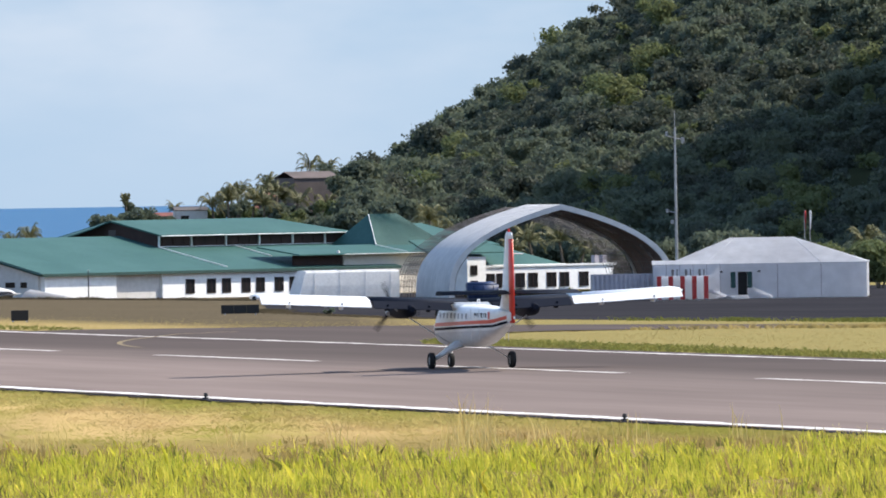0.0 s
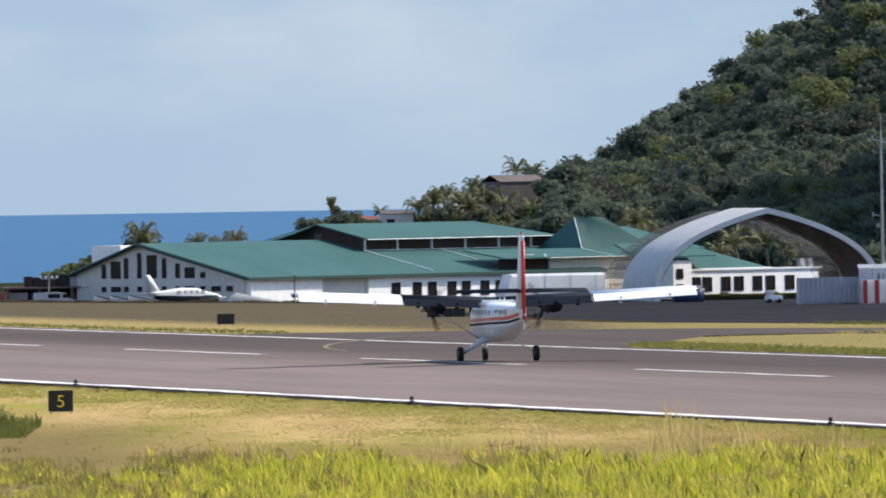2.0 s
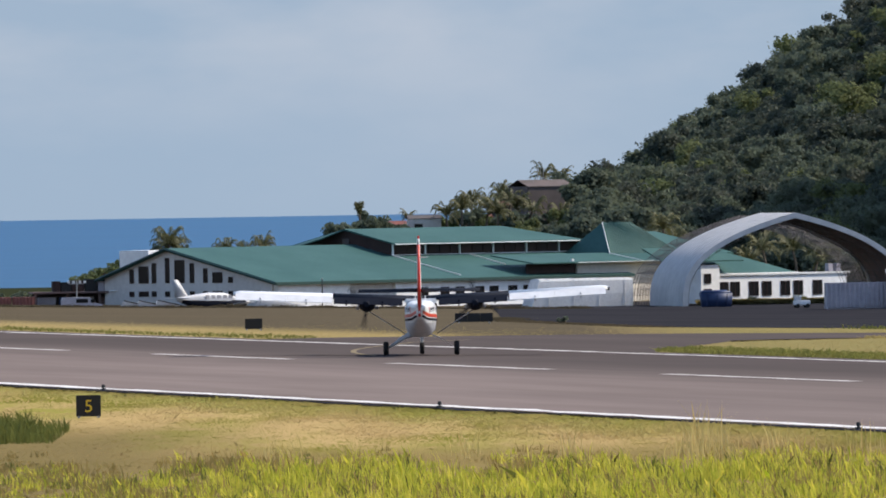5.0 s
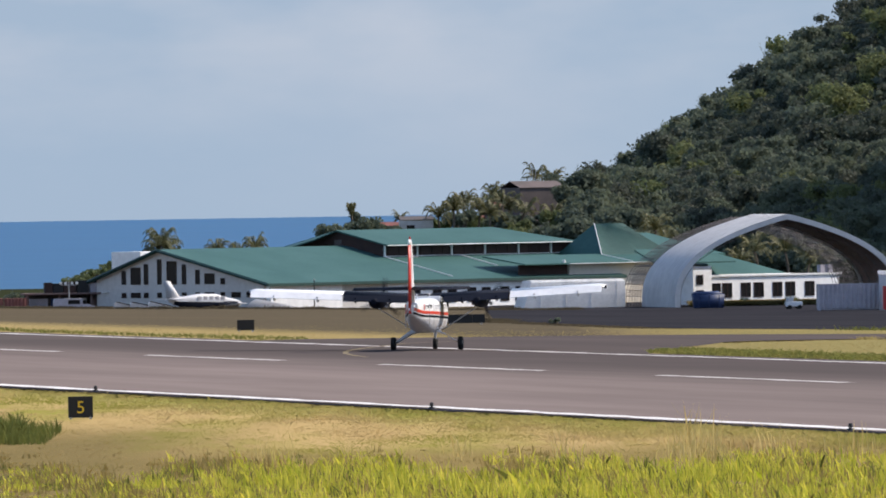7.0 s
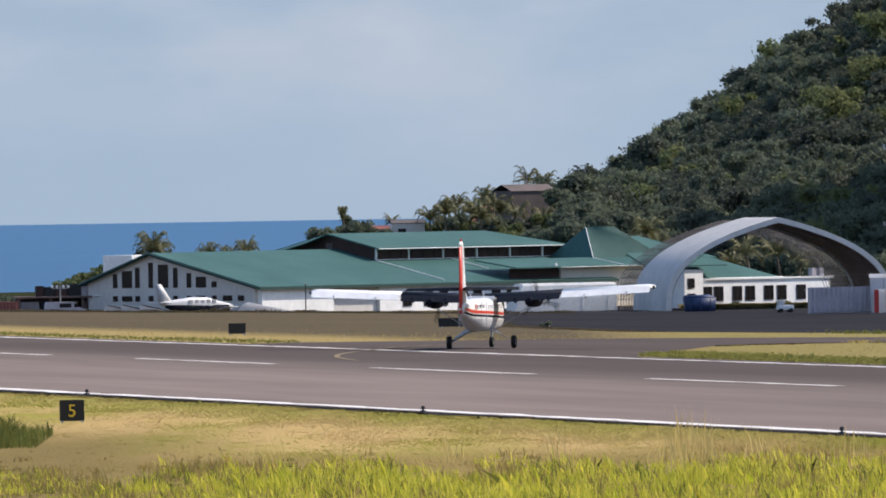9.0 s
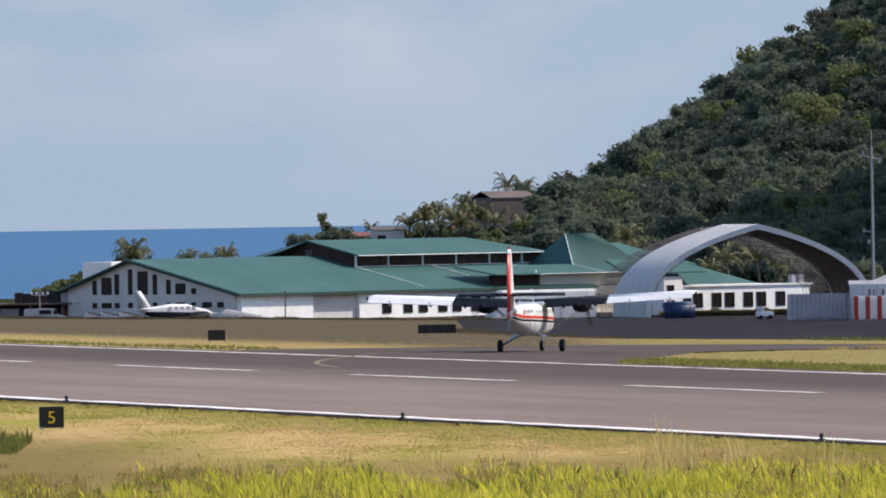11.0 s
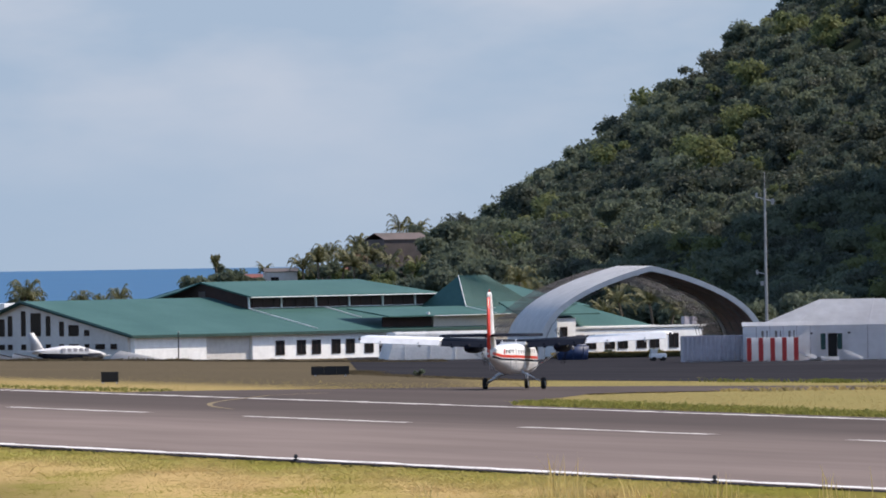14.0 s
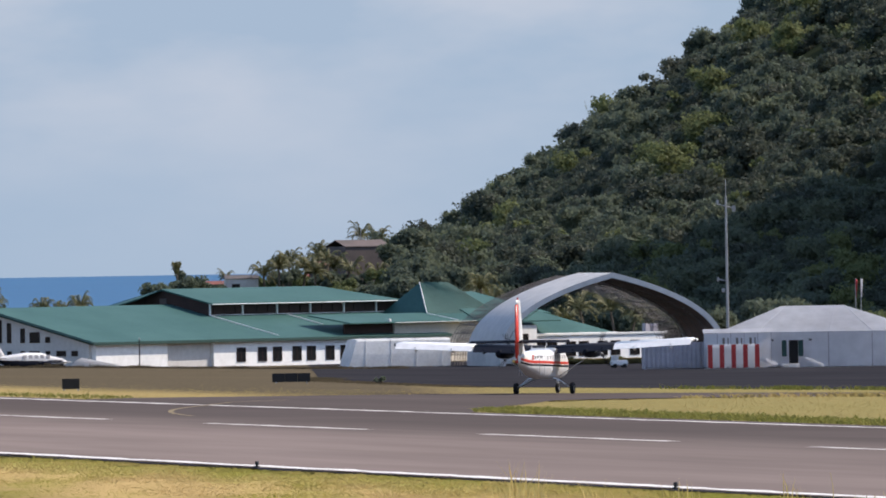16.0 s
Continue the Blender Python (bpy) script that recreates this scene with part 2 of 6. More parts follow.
def by_place(m, axis, lo, hi, colour, angle=0.0, keep=0.0, wobble=0.3, west=None):
    """Land cover that changes over the place: towards colour where the axis (turned by angle) passes from lo to hi."""
    n, l = m.node_tree.nodes, m.node_tree.links
    b = n["Principled BSDF"]
    old = b.inputs["Base Color"].links[0].from_socket
    co = n.new("ShaderNodeTexCoord")
    mp_ = n.new("ShaderNodeMapping")
    mp_.vector_type = "TEXTURE"
    mp_.inputs["Rotation"].default_value = (0, 0, angle)
    l.new(co.outputs["Object"], mp_.inputs[0])
    s = n.new("ShaderNodeSeparateXYZ")
    l.new(mp_.outputs[0], s.inputs[0])
    nn = n.new("ShaderNodeTexNoise")
    nn.inputs["Scale"].default_value, nn.inputs["Detail"].default_value = 0.03, 5
    l.new(co.outputs["Object"], nn.inputs["Vector"])
    mr = n.new("ShaderNodeMapRange")
    mr.interpolation_type = "SMOOTHSTEP"
    mr.inputs["From Min"].default_value, mr.inputs["From Max"].default_value = lo, hi
    mr.inputs["To Max"].default_value = 1 - keep
    l.new(s.outputs[axis], mr.inputs["Value"])
    mul = n.new("ShaderNodeMath")
    mul.operation = "MULTIPLY_ADD"
    mul.use_clamp = True
    mul.inputs[1].default_value = wobble * 2
    mul.inputs[2].default_value = 1 - wobble
    l.new(nn.outputs["Fac"], mul.inputs[0])
    m2 = n.new("ShaderNodeMath")
    m2.operation = "MULTIPLY"
    l.new(mr.outputs[0], m2.inputs[0])
    l.new(mul.outputs[0], m2.inputs[1])
    if west:
        # only on the seaward side of the place
        s2 = n.new("ShaderNodeSeparateXYZ")
        l.new(co.outputs["Object"], s2.inputs[0])
        w = n.new("ShaderNodeMapRange")
        w.inputs["From Min"].default_value, w.inputs["From Max"].default_value = west
        l.new(s2.outputs["X"], w.inputs["Value"])
        m3 = n.new("ShaderNodeMath")
        m3.operation = "MULTIPLY"
        l.new(m2.outputs[0], m3.inputs[0])
        l.new(w.outputs[0], m3.inputs[1])
        m2 = m3
    mx = n.new("ShaderNodeMix")
    mx.data_type = "RGBA"
    mx.inputs["B"].default_value = (*colour, 1)
    l.new(m2.outputs[0], mx.inputs["Factor"])
    l.new(old, mx.inputs["A"])
    l.new(mx.outputs["Result"], b.inputs["Base Color"])


RUN = radians(14.883)
# near side: browner under the tall grass, greener along the runway; far side: ochre, then parched before the terminal,
# then woodland floor darkened like shade
by_place(M["ground"], "Y", 464, 436, (0.24, 0.18, 0.07), wobble=0.3)
by_place(M["ground"], "X", 125, 135, (0.24, 0.25, 0.06), angle=RUN, keep=0.2, wobble=0.5)
by_place(M["ground"], "X", 178, 186, (0.34, 0.26, 0.115), angle=RUN, wobble=0.1)
by_place(M["ground"], "X", 186, 196, (0.21, 0.185, 0.075), angle=RUN, keep=0.25, wobble=0.35, west=(10, 18))
by_place(M["ground"], "X", 199, 217, (0.105, 0.086, 0.058), angle=RUN, wobble=0.15, west=(18, 10))
# woodland floor, near-black: the shade between trees is put into its colour
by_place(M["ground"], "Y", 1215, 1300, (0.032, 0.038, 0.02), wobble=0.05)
by_place(M["mown"], "Y", 464, 436, (0.27, 0.20, 0.08), wobble=0.3)
by_place(M["mown"], "X", 125, 135, (0.26, 0.27, 0.06), angle=RUN, keep=0.2, wobble=0.5)
by_place(M["ground"], "Y", 520, 470, (0.19, 0.145, 0.062), wobble=0.3, west=(-5, -12))
by_place(M["mown"], "Y", 520, 470, (0.205, 0.155, 0.068), wobble=0.3, west=(-5, -12))
by_place(M["asphalt"], "X", 150, 172, (0.074, 0.064, 0.062), angle=RUN, keep=0.15, wobble=0.4)

sea_m = bpy.data.materials.new("deep_blue_sea")
sea_m.use_nodes = True
sb = sea_m.node_tree.nodes["Principled BSDF"]
sb.inputs["Base Color"].default_value = (0.012, 0.085, 0.20, 1)
sb.inputs["Roughness"].default_value = 0.55
sb.inputs["Specular IOR Level"].default_value = 0.25
sn = sea_m.node_tree.nodes.new("ShaderNodeTexNoise")
sn.inputs["Scale"].default_value = 0.02
sn.inputs["Detail"].default_value = 6
sr = sea_m.node_tree.nodes.new("ShaderNodeMix")
sr.data_type = "RGBA"
sr.inputs["A"].default_value = (0.014, 0.080, 0.175, 1)
sr.inputs["B"].default_value = (0.021, 0.108, 0.225, 1)
stc = sea_m.node_tree.nodes.new("ShaderNodeTexCoord")
sea_m.node_tree.links.new(stc.outputs["Object"], sn.inputs["Vector"])
sea_m.node_tree.links.new(sn.outputs["Fac"], sr.inputs["Factor"])
sea_m.node_tree.links.new(sr.outputs["Result"], sb.inputs["Base Color"])


# ---- mesh helpers ----
def part(name, bm, material, parent=None, label=""):
    me = bpy.data.meshes.new(name)
    bm.normal_update()
    bm.to_mesh(me)
    bm.free()
    ob = new(name, me)
    me.materials.append(M[material])
    ob.parent = parent
    if label:
        ob["label"] = label
    return ob


def thing(name, m, label, category, group=""):
    ob = new(name)
    ob.empty_display_size = 0.5
    ob.matrix_world = m
    return tagged(ob, label, category, group)


def sheet_mesh(name, verts, faces, material, parent=None, smooth=False):
    me = bpy.data.meshes.new(name)
    me.from_pydata([tuple(v) for v in verts], [], faces)
    me.materials.append(M[material])
    if smooth:
        me.polygons.foreach_set("use_smooth", [True] * len(me.polygons))
    ob = new(name, me)
    ob.parent = parent
    return ob


def box(bm, x0, x1, y0, y1, z0, z1, bevel=0.0):
    v = [bm.verts.new(p) for p in ((x0, y0, z0), (x1, y0, z0), (x1, y1, z0), (x0, y1, z0), (x0, y0, z1), (x1, y0, z1), (x1, y1, z1), (x0, y1, z1))]
    fs = [bm.faces.new([v[i] for i in q]) for q in ((3, 2, 1, 0), (4, 5, 6, 7), (0, 1, 5, 4), (1, 2, 6, 5), (2, 3, 7, 6), (3, 0, 4, 7))]
    if bevel:
        es = {e for f in fs for e in f.edges}
        bmesh.ops.bevel(bm, geom=list(es), offset=bevel, segments=2, affect="EDGES")
    return bm


def boxed(x0, x1, y0, y1, z0, z1, bevel=0.0):
    return box(bmesh.new(), x0, x1, y0, y1, z0, z1, bevel)


def tube(bm, p, q, r, r2=None, seg=8):
    p, q = Vector(p), Vector(q)
    m = Matrix.Translation((p + q) / 2) @ (q - p).to_track_quat("Z", "Y").to_matrix().to_4x4()
    bmesh.ops.create_cone(bm, cap_ends=True, segments=seg, radius1=r, radius2=r if r2 is None else r2, depth=(q - p).length, matrix=m)
    return bm


def loft(bm, rings, caps=True, soft=True):
    rows = [[bm.verts.new(p) for p in ring] for ring in rings]
    k = len(rows[0])
    for a, b in zip(rows, rows[1:]):
        for i in range(k):
            f = bm.faces.new((a[i], a[(i + 1) % k], b[(i + 1) % k], b[i]))
            f.smooth = soft
    if caps:
        bm.faces.new(list(reversed(rows[0])))
        bm.faces.new(rows[-1])
    bmesh.ops.recalc_face_normals(bm, faces=bm.faces[:])
    return bm


def slab(bm, pts, t):
    """A plate of thickness t (downwards) whose top is the polygon pts."""
    top = [bm.verts.new(p) for p in pts]
    low = [bm.verts.new((p[0], p[1], p[2] - t)) for p in pts]
    bm.faces.new(top)
    bm.faces.new(list(reversed(low)))
    k = len(pts)
    for i in range(k):
        bm.faces.new((top[i], low[i], low[(i + 1) % k], top[(i + 1) % k]))
    bmesh.ops.recalc_face_normals(bm, faces=bm.faces[:])
    return bm


# ---- the lie of the land ----
TH = radians(14.883)
ALONG = Vector((-math.sin(TH), math.cos(TH), 0))
ACROSS = Vector((math.cos(TH), math.sin(TH), 0))
NEAR, FAR, MID, CROWN = 137.04, 184.10, 160.57, 0.337


def smooth(a, b, x):
    k = min(1.0, max(0.0, (x - a) / (b - a)))
    return k * k * (3 - 2 * k)


def land(x, y):
    """Height of the ground."""
    n = x * ACROSS.x + y * ACROSS.y
    if NEAR <= n <= FAR:
        z = CROWN * (1 - abs(n - MID) / (FAR - MID))
    elif n < NEAR:
        z = 0.0
    else:
        z = -0.0225 * min(max(n - 188, 0.0), 84.0) - 0.71 * smooth(268, 312, n)
    # wooded hill
    k = smooth(1330, 1900, y)
    ridge = 3.0 * smooth(10, 22, x) + max(0.0, x - 18.5) * 0.62 + max(0.0, x - 42) * 0.11 + 1.7 * smooth(22, 34, x) - 1.0 * smooth(48, 62, x)
    ridge = min(ridge, 150 + 0.1 * x)
    z += ridge * k * (1 - 0.6 * smooth(1950, 2600, y))
    # unseen high ground added off to the side to shade the lower hill, and the knoll with the houses
    shade_spur = (178 - 70 * smooth(1560, 1660, y)) * smooth(120, 200, x) * smooth(1300, 1370, y) * (1 - smooth(1900, 2400, y))
    if shade_spur > 0.5:
        z = max(z, shade_spur)
    z += 6.2 * smooth(-16, 9, x) * smooth(1392, 1442, y) * (1 - smooth(1500, 1570, y)) * (1 - smooth(14, 40, x))
    # coast on the seaward side
    z -= 9 * smooth(1480, 1640, y) * (1 - smooth(-8, 14, x))
    return z


def road(n, k, z=0.0):
    p = ACROSS * n + ALONG * k
    return Vector((p.x, p.y, land(p.x, p.y) + z))


def strip(name, n0, n1, k0, k1, material, z, dn=8.0, dk=40.0, parent=None, worn=0.0):
    ns = sorted({n0, n1, *[c for c in (NEAR, MID, FAR) if n0 < c < n1], *[n0 + i * dn for i in range(1, int((n1 - n0) / dn) + 1)]})
    ks = [k0 + (k1 - k0) * i / max(1, int((k1 - k0) / dk)) for i in range(max(1, int((k1 - k0) / dk)) + 1)]
    fray = random.Random(int(k0 * 7 + n0 * 13))
    vs = [road(n + fray.gauss(0, worn), k, z) for k in ks for n in ns]
    w = len(ns)
    fs = [(j * w + i, j * w + i + 1, (j + 1) * w + i + 1, (j + 1) * w + i) for j in range(len(ks) - 1) for i in range(w - 1)]
    return sheet_mesh(name, vs, fs, material, parent)


def bez(p, q, r, k=14):
    return [((1 - t) ** 2 * p[0] + 2 * t * (1 - t) * q[0] + t * t * r[0], (1 - t) ** 2 * p[1] + 2 * t * (1 - t) * q[1] + t * t * r[1]) for t in [i / k for i in range(k + 1)]]


TAXI = bez((-7, 715), (3, 772), (20, 812)) + bez((20, 812), (34, 850), (75, 868), 8)[1:]


# ground sheet
def build_ground():
    xs = sorted({*np.arange(-700, -60, 40.0), *np.arange(-60, 140, 4.0), *np.arange(140, 1001, 40.0)})
    ys = sorted({*np.arange(-80, 500, 20.0), *np.arange(500, 1340, 8.0), *np.arange(1340, 2000, 14.0), *np.arange(2000, 3001, 100.0)})
    vs = []
    for y in ys:
        for x in xs:
            n = x * ACROSS.x + y * ACROSS.y
            dip = -0.3 if NEAR - 0.5 < n < FAR + 1.0 else -0.07 if NEAR - 8.5 < n <= NEAR - 0.5 else 0.0
            if 700 < y < 880 and min(math.hypot(a - x, b - y) for a, b in TAXI) < 12:
                dip = -0.25
            vs.append((x, y, land(x, y) + dip))
    w = len(xs)
    fs = [(j * w + i, j * w + i + 1, (j + 1) * w + i + 1, (j + 1) * w + i) for j in range(len(ys) - 1) for i in range(w - 1)]
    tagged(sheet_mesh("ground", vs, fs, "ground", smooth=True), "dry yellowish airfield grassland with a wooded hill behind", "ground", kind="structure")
    z = -4.77
    sea = sheet_mesh("water", [(-1380, 1450, z), (1380, 1450, z), (1380, 4790, z), (-1380, 4790, z)], [(0, 1, 2, 3)], "line")
    sea.data.materials.clear()
    sea.data.materials.append(sea_m)
    tagged(sea, "calm deep blue sea reaching the horizon", "sea", kind="structure")


build_ground()


def build_runway():
    run = strip("runway", NEAR - 0.75, FAR + 2.2, 150, 1700, "asphalt", 0.02)
    tagged(run, "worn grey-brown asphalt runway with white edge lines", "runway", kind="structure")
    tagged(strip("runway_shoulder", NEAR - 1.7, NEAR - 0.9, 150, 1700, "apron", 0.015, dk=3.0, worn=0.22), "dark asphalt shoulder strip of the runway", "runway shoulder", kind="structure")
    for nm, n, paint in (("edge_line", NEAR - 0.5, "line"), ("edge_line", FAR - 0.4, "worn_line")):
        tagged(strip(nm, n + 0.04, n + 0.92, 150, 1700, paint, 0.03, dk=2.5, worn=0.11), "white painted runway edge line", "runway marking", kind="structure")
    for i in range(-5, 12):
        k = 633.1 + 50 * i
        tagged(strip("centre_line_dash", MID - 0.33, MID + 0.33, k, k + 30, "worn_line", 0.03, dk=2.5, worn=0.08), "white painted runway centre line dash", "runway marking", group="centre line dashes", kind="structure")


build_runway()


def ribbon(name, path, widths, material, z, parent=None, clip=False):
    vs, fs = [], []
    for i, (x, y) in enumerate(path):
        a, b = path[max(0, i - 1)], path[min(len(path) - 1, i + 1)]
        d = Vector((b[0] - a[0], b[1] - a[1], 0)).normalized()
        s = Vector((d.y, -d.x, 0))
        w = widths if isinstance(widths, (int, float)) else widths[i]
        m = 5
        for j in range(m):
            p = Vector((x, y, 0)) + s * w * (j / (m - 1) - 0.5)
            n = p.x * ACROSS.x + p.y * ACROSS.y
            if clip and n < FAR + 1:
                p += ACROSS * (FAR + 1 - n)
            vs.append((p.x, p.y, land(p.x, p.y) + z))
        if i:
            for j in range(m - 1):
                fs.append(((i - 1) * m + j, (i - 1) * m + j + 1, i * m + j + 1, i * m + j))
    return sheet_mesh(name, vs, fs, material, parent)


tagged(ribbon("taxiway", TAXI, [32 - 9 * min(1, i / 10) for i in range(len(TAXI))], "asphalt", 0.016, clip=True), "worn grey asphalt taxiway leaving the runway", "taxiway", kind="structure")
tagged(ribbon("taxiway_line", bez((-3.2, 668), (-7.5, 705), (2, 760)), 0.3, "yellow_line", 0.034), "faded yellow taxiway lead-off line", "taxiway marking", kind="structure")


def build_apron():
    vs, fs = [], []
    xs, ys = np.arange(0, 150, 6.0), np.arange(898, 1216, 6.0)
    for y in ys:
        for x in xs:
            xx = max(x, 15 - 0.145 * min(y - 898, 68))
            vs.append((xx, y, land(xx, y) + 0.02))
    w = len(xs)
    fs = [(j * w + i, j * w + i + 1, (j + 1) * w + i + 1, (j + 1) * w + i) for j in range(len(ys) - 1) for i in range(w - 1)]
    tagged(sheet_mesh("apron", vs, fs, "apron"), "dark asphalt aircraft apron before the hangar", "apron", kind="structure")


build_apron()


def mouth(n):
    """Where the taxiway's mouth begins and ends, across the airfield, at that distance from the near side."""
    a = min(TAXI, key=lambda c: abs(c[0] * ACROSS.x + c[1] * ACROSS.y - n))
    k = (n - 187.3) / (220.7 - 187.3)
    return (a[0], a[1]), (11.8 + 7.5 * k, 685 + 102 * k)


def build_mouth():
    vs, fs = [], []
    ns = [185.6, 186.6, 188.0, *[189.5 + 1.5 * i for i in range(21)]]
    for n in ns:
        a, b = mouth(n)
        for j in range(7):
            x = a[0] + (b[0] - a[0]) * j / 6
            y = (n - x * ACROSS.x) / ACROSS.y
            vs.append((x, y, land(x, y) + 0.012))
    for i in range(len(ns) - 1):
        for j in range(6):
            fs.append((i * 7 + j, i * 7 + j + 1, i * 7 + j + 8, i * 7 + j + 7))
    tagged(sheet_mesh("taxiway_mouth", vs, fs, "asphalt"), "worn asphalt where the taxiway joins the runway", "taxiway", kind="structure")


build_mouth()


# ---- airport terminal ----
def gable_wall(bm, w0, wr, w1, h0, hr, h1, x, t):
    """A gable wall in the plane x, thickness t, from w0 over the ridge wr to w1."""
    ring = [(w0, -0.6), (w1, -0.6), (w1, h1), (wr, hr), (w0, h0)]
    a = [bm.verts.new((x, w, h)) for w, h in ring]
    b = [bm.verts.new((x + t, w, h)) for w, h in ring]
    bm.faces.new(a)
    bm.faces.new(list(reversed(b)))
    for i in range(5):
        bm.faces.new((a[i], b[i], b[(i + 1) % 5], a[(i + 1) % 5]))
    bmesh.ops.recalc_face_normals(bm, faces=bm.faces[:])
    return bm


def seams(name, p00, p10, p01, p11, count, parent, r=0.035, material="green_roof"):
    """Raised roof seams from the edge p00-p10 (eave) to the edge p01-p11 (ridge)."""
    bm = bmesh.new()
    a, b, c, d = (Vector(q) for q in (p00, p10, p01, p11))
    for i in range(count + 1):
        k = i / count
        tube(bm, a.lerp(b, k), c.lerp(d, k), r, seg=4)
    ob = part(name, bm, material, parent)
    return tagged(ob, kind="stuff")


def window(parent, m, w, h, name="window", bars=1):
    """A window in the local xz plane, looking to -y: frame, sill and dark pane."""
    fr = bmesh.new()
    t = 0.04
    for x0, x1, z0, z1 in ((-w / 2, -w / 2 + t, 0, h), (w / 2 - t, w / 2, 0, h), (-w / 2 + t, w / 2 - t, 0, t), (-w / 2 + t, w / 2 - t, h - t, h)):
        box(fr, x0, x1, -0.05, 0.06, z0, z1)
    for i in range(bars):
        x = -w / 2 + w * (i + 1) / (bars + 1)
        box(fr, x - 0.02, x + 0.02, -0.03, 0.05, t, h - t)
    ob = part(name, fr, "dark_wood", parent)
    ob.matrix_local = m
    part("pane", boxed(-w / 2 + t, w / 2 - t, 0.0, 0.03, t, h - t), "pane", ob)
    return ob


def build_terminal():
    T = thing("terminal_building", pose(-14.9, 1180, -2.6, 0, 0, 45), "long white airport terminal with green metal roofs", "building")
    # main hall
    U = 47.0
    eave, ridge, back, wr, wb = 2.75, 5.85, 3.2, 14.0, 22.7
    # greyer than the front wall: the gable's shaded side is put into its colour
    part("wall", gable_wall(bmesh.new(), 0.35, wr, wb, eave - 0.1, ridge - 0.18, back, 0.0, 0.35), "grey_wall", T, "off-white gable wall, greyed for shade, with tall dark windows")
    part("wall", boxed(0.36, 60, 0.35, 0.7, -0.6, eave - 0.15), "white_wall", T)
    part("wall", boxed(0.36, U, wb - 0.35, wb, -0.6, back - 0.1), "white_wall", T)
    # front bays standing a little proud
    for x0, x1 in ((0.3, 9.6), (15.6, 34.5)):
        part("wall_bay", boxed(x0, x1, -0.25, 0.345, -0.6, eave - 0.35, 0.02), "white_wall", T, "bright white front bay")
    part("wall_bay", boxed(9.65, 15.55, 0.1, 0.346, -0.6, eave - 0.3), "grey_wall", T)
    slope = (ridge - eave) / wr
    f = lambda w: eave + slope * w
    part("roof", slab(bmesh.new(), [(-0.5, -0.7, f(-0.7)), (U, -0.7, f(-0.7)), (U, wr, ridge), (-0.5, wr, ridge)], 0.16), "green_roof", T)
    part("roof", slab(bmesh.new(), [(-0.5, wr, ridge + 0.003), (U, wr, ridge + 0.003), (U, wb + 0.8, back - 0.25), (-0.5, wb + 0.8, back - 0.25)], 0.16), "green_roof", T)
    g = bmesh.new()
    box(g, -0.5, U, -0.8, -0.70, f(-0.7) - 0.26, f(-0.7) + 0.01)
    part("fascia", g, "green_trim", T)
    for (w0, h0), (w1, h1) in (((-0.7, f(-0.7)), (wr, ridge)), ((wr, ridge), (wb + 0.8, back - 0.25))):
        part("barge_board", tube(bmesh.new(), (-0.55, w0, h0 - 0.1), (-0.55, w1, h1 - 0.1), 0.16, seg=4), "green_trim", T)
    # hip seams running over the lower roof
    part("hip_cap", tube(bmesh.new(), (24.2, 8.9, f(8.9) + 0.06), (24.6, 0.2, f(0.2) + 0.06), 0.05, seg=5), "white_trim", T)
    part("hip_cap", tube(bmesh.new(), (34.4, 8.9, f(8.9) + 0.06), (34.6, 4.2, f(4.2) + 0.06), 0.05, seg=5), "white_trim", T)
    # gable windows
    for w, wd, h0, h1 in ((19.0, 0.55, 2.6, 3.9), (17.4, 1.3, 2.6, 4.2), (16.0, 0.55, 2.6, 4.5), (14.2, 0.55, 2.6, 4.95), (12.55, 1.3, 2.6, 4.75), (10.9, 0.55, 2.6, 4.45), (9.1, 0.55, 2.6, 3.95), (7.5, 1.3, 2.6, 3.6), (5.75, 0.6, 2.6, 3.15),
                          (19.0, 0.6, 1.35, 1.85), (17.4, 1.3, 1.35, 1.85), (16.0, 0.6, 1.35, 1.85), (14.2, 0.6, 1.35, 1.85), (12.55, 1.3, 1.35, 1.85), (10.9, 0.6, 1.35, 1.85), (9.1, 0.6, 1.35, 1.85), (7.5, 1.3, 1.35, 1.85), (5.75, 0.6, 1.35, 1.85), (4.0, 1.2, 1.35, 1.85), (2.2, 0.8, 1.35, 1.85)):
        window(T, pose(-0.02, w, h0, 0, 0, -90), wd, h1 - h0, bars=0)
    # front windows
    for u in (19.2, 22.0, 24.0, 26.6, 28.5, 31.0, 33.0):
        window(T, pose(u, -0.27, 0.45, 0, 0, 0), 1.15, 1.35)
    # raised hall with clerestory
    c0, c1, wf, wm, wk = 24.2, 49.5, 9.0, 15.0, 21.0
    part("clerestory_wall", boxed(c0, c1, wf, wf + 0.25, f(wf) - 0.3, 5.95), "dark_wood", T, "dark clerestory boards between white posts")
    part("clerestory_wall", boxed(c0, c1, wk - 0.25, wk, 4.0, 5.95), "dark_wood", T)
    gb = bmesh.new()
    ring = [(wf, 3.9), (wk, 3.9), (wk, 5.95), (wm, 7.15), (wf, 5.95)]
    a = [gb.verts.new((c0 - 0.004, w, h)) for w, h in ring]
    b = [gb.verts.new((c0 + 0.25, w, h)) for w, h in ring]
    gb.faces.new(a)
    gb.faces.new(list(reversed(b)))
    for i in range(5):
        gb.faces.new((a[i], b[i], b[(i + 1) % 5], a[(i + 1) % 5]))
    bmesh.ops.recalc_face_normals(gb, faces=gb.faces[:])
    part("gable", gb, "dark_wood", T, "dark boarded gable end")
    part("vent", boxed(c0 - 0.08, c0 - 0.01, 14.55, 15.45, 5.0, 6.4), "house_wall", T)
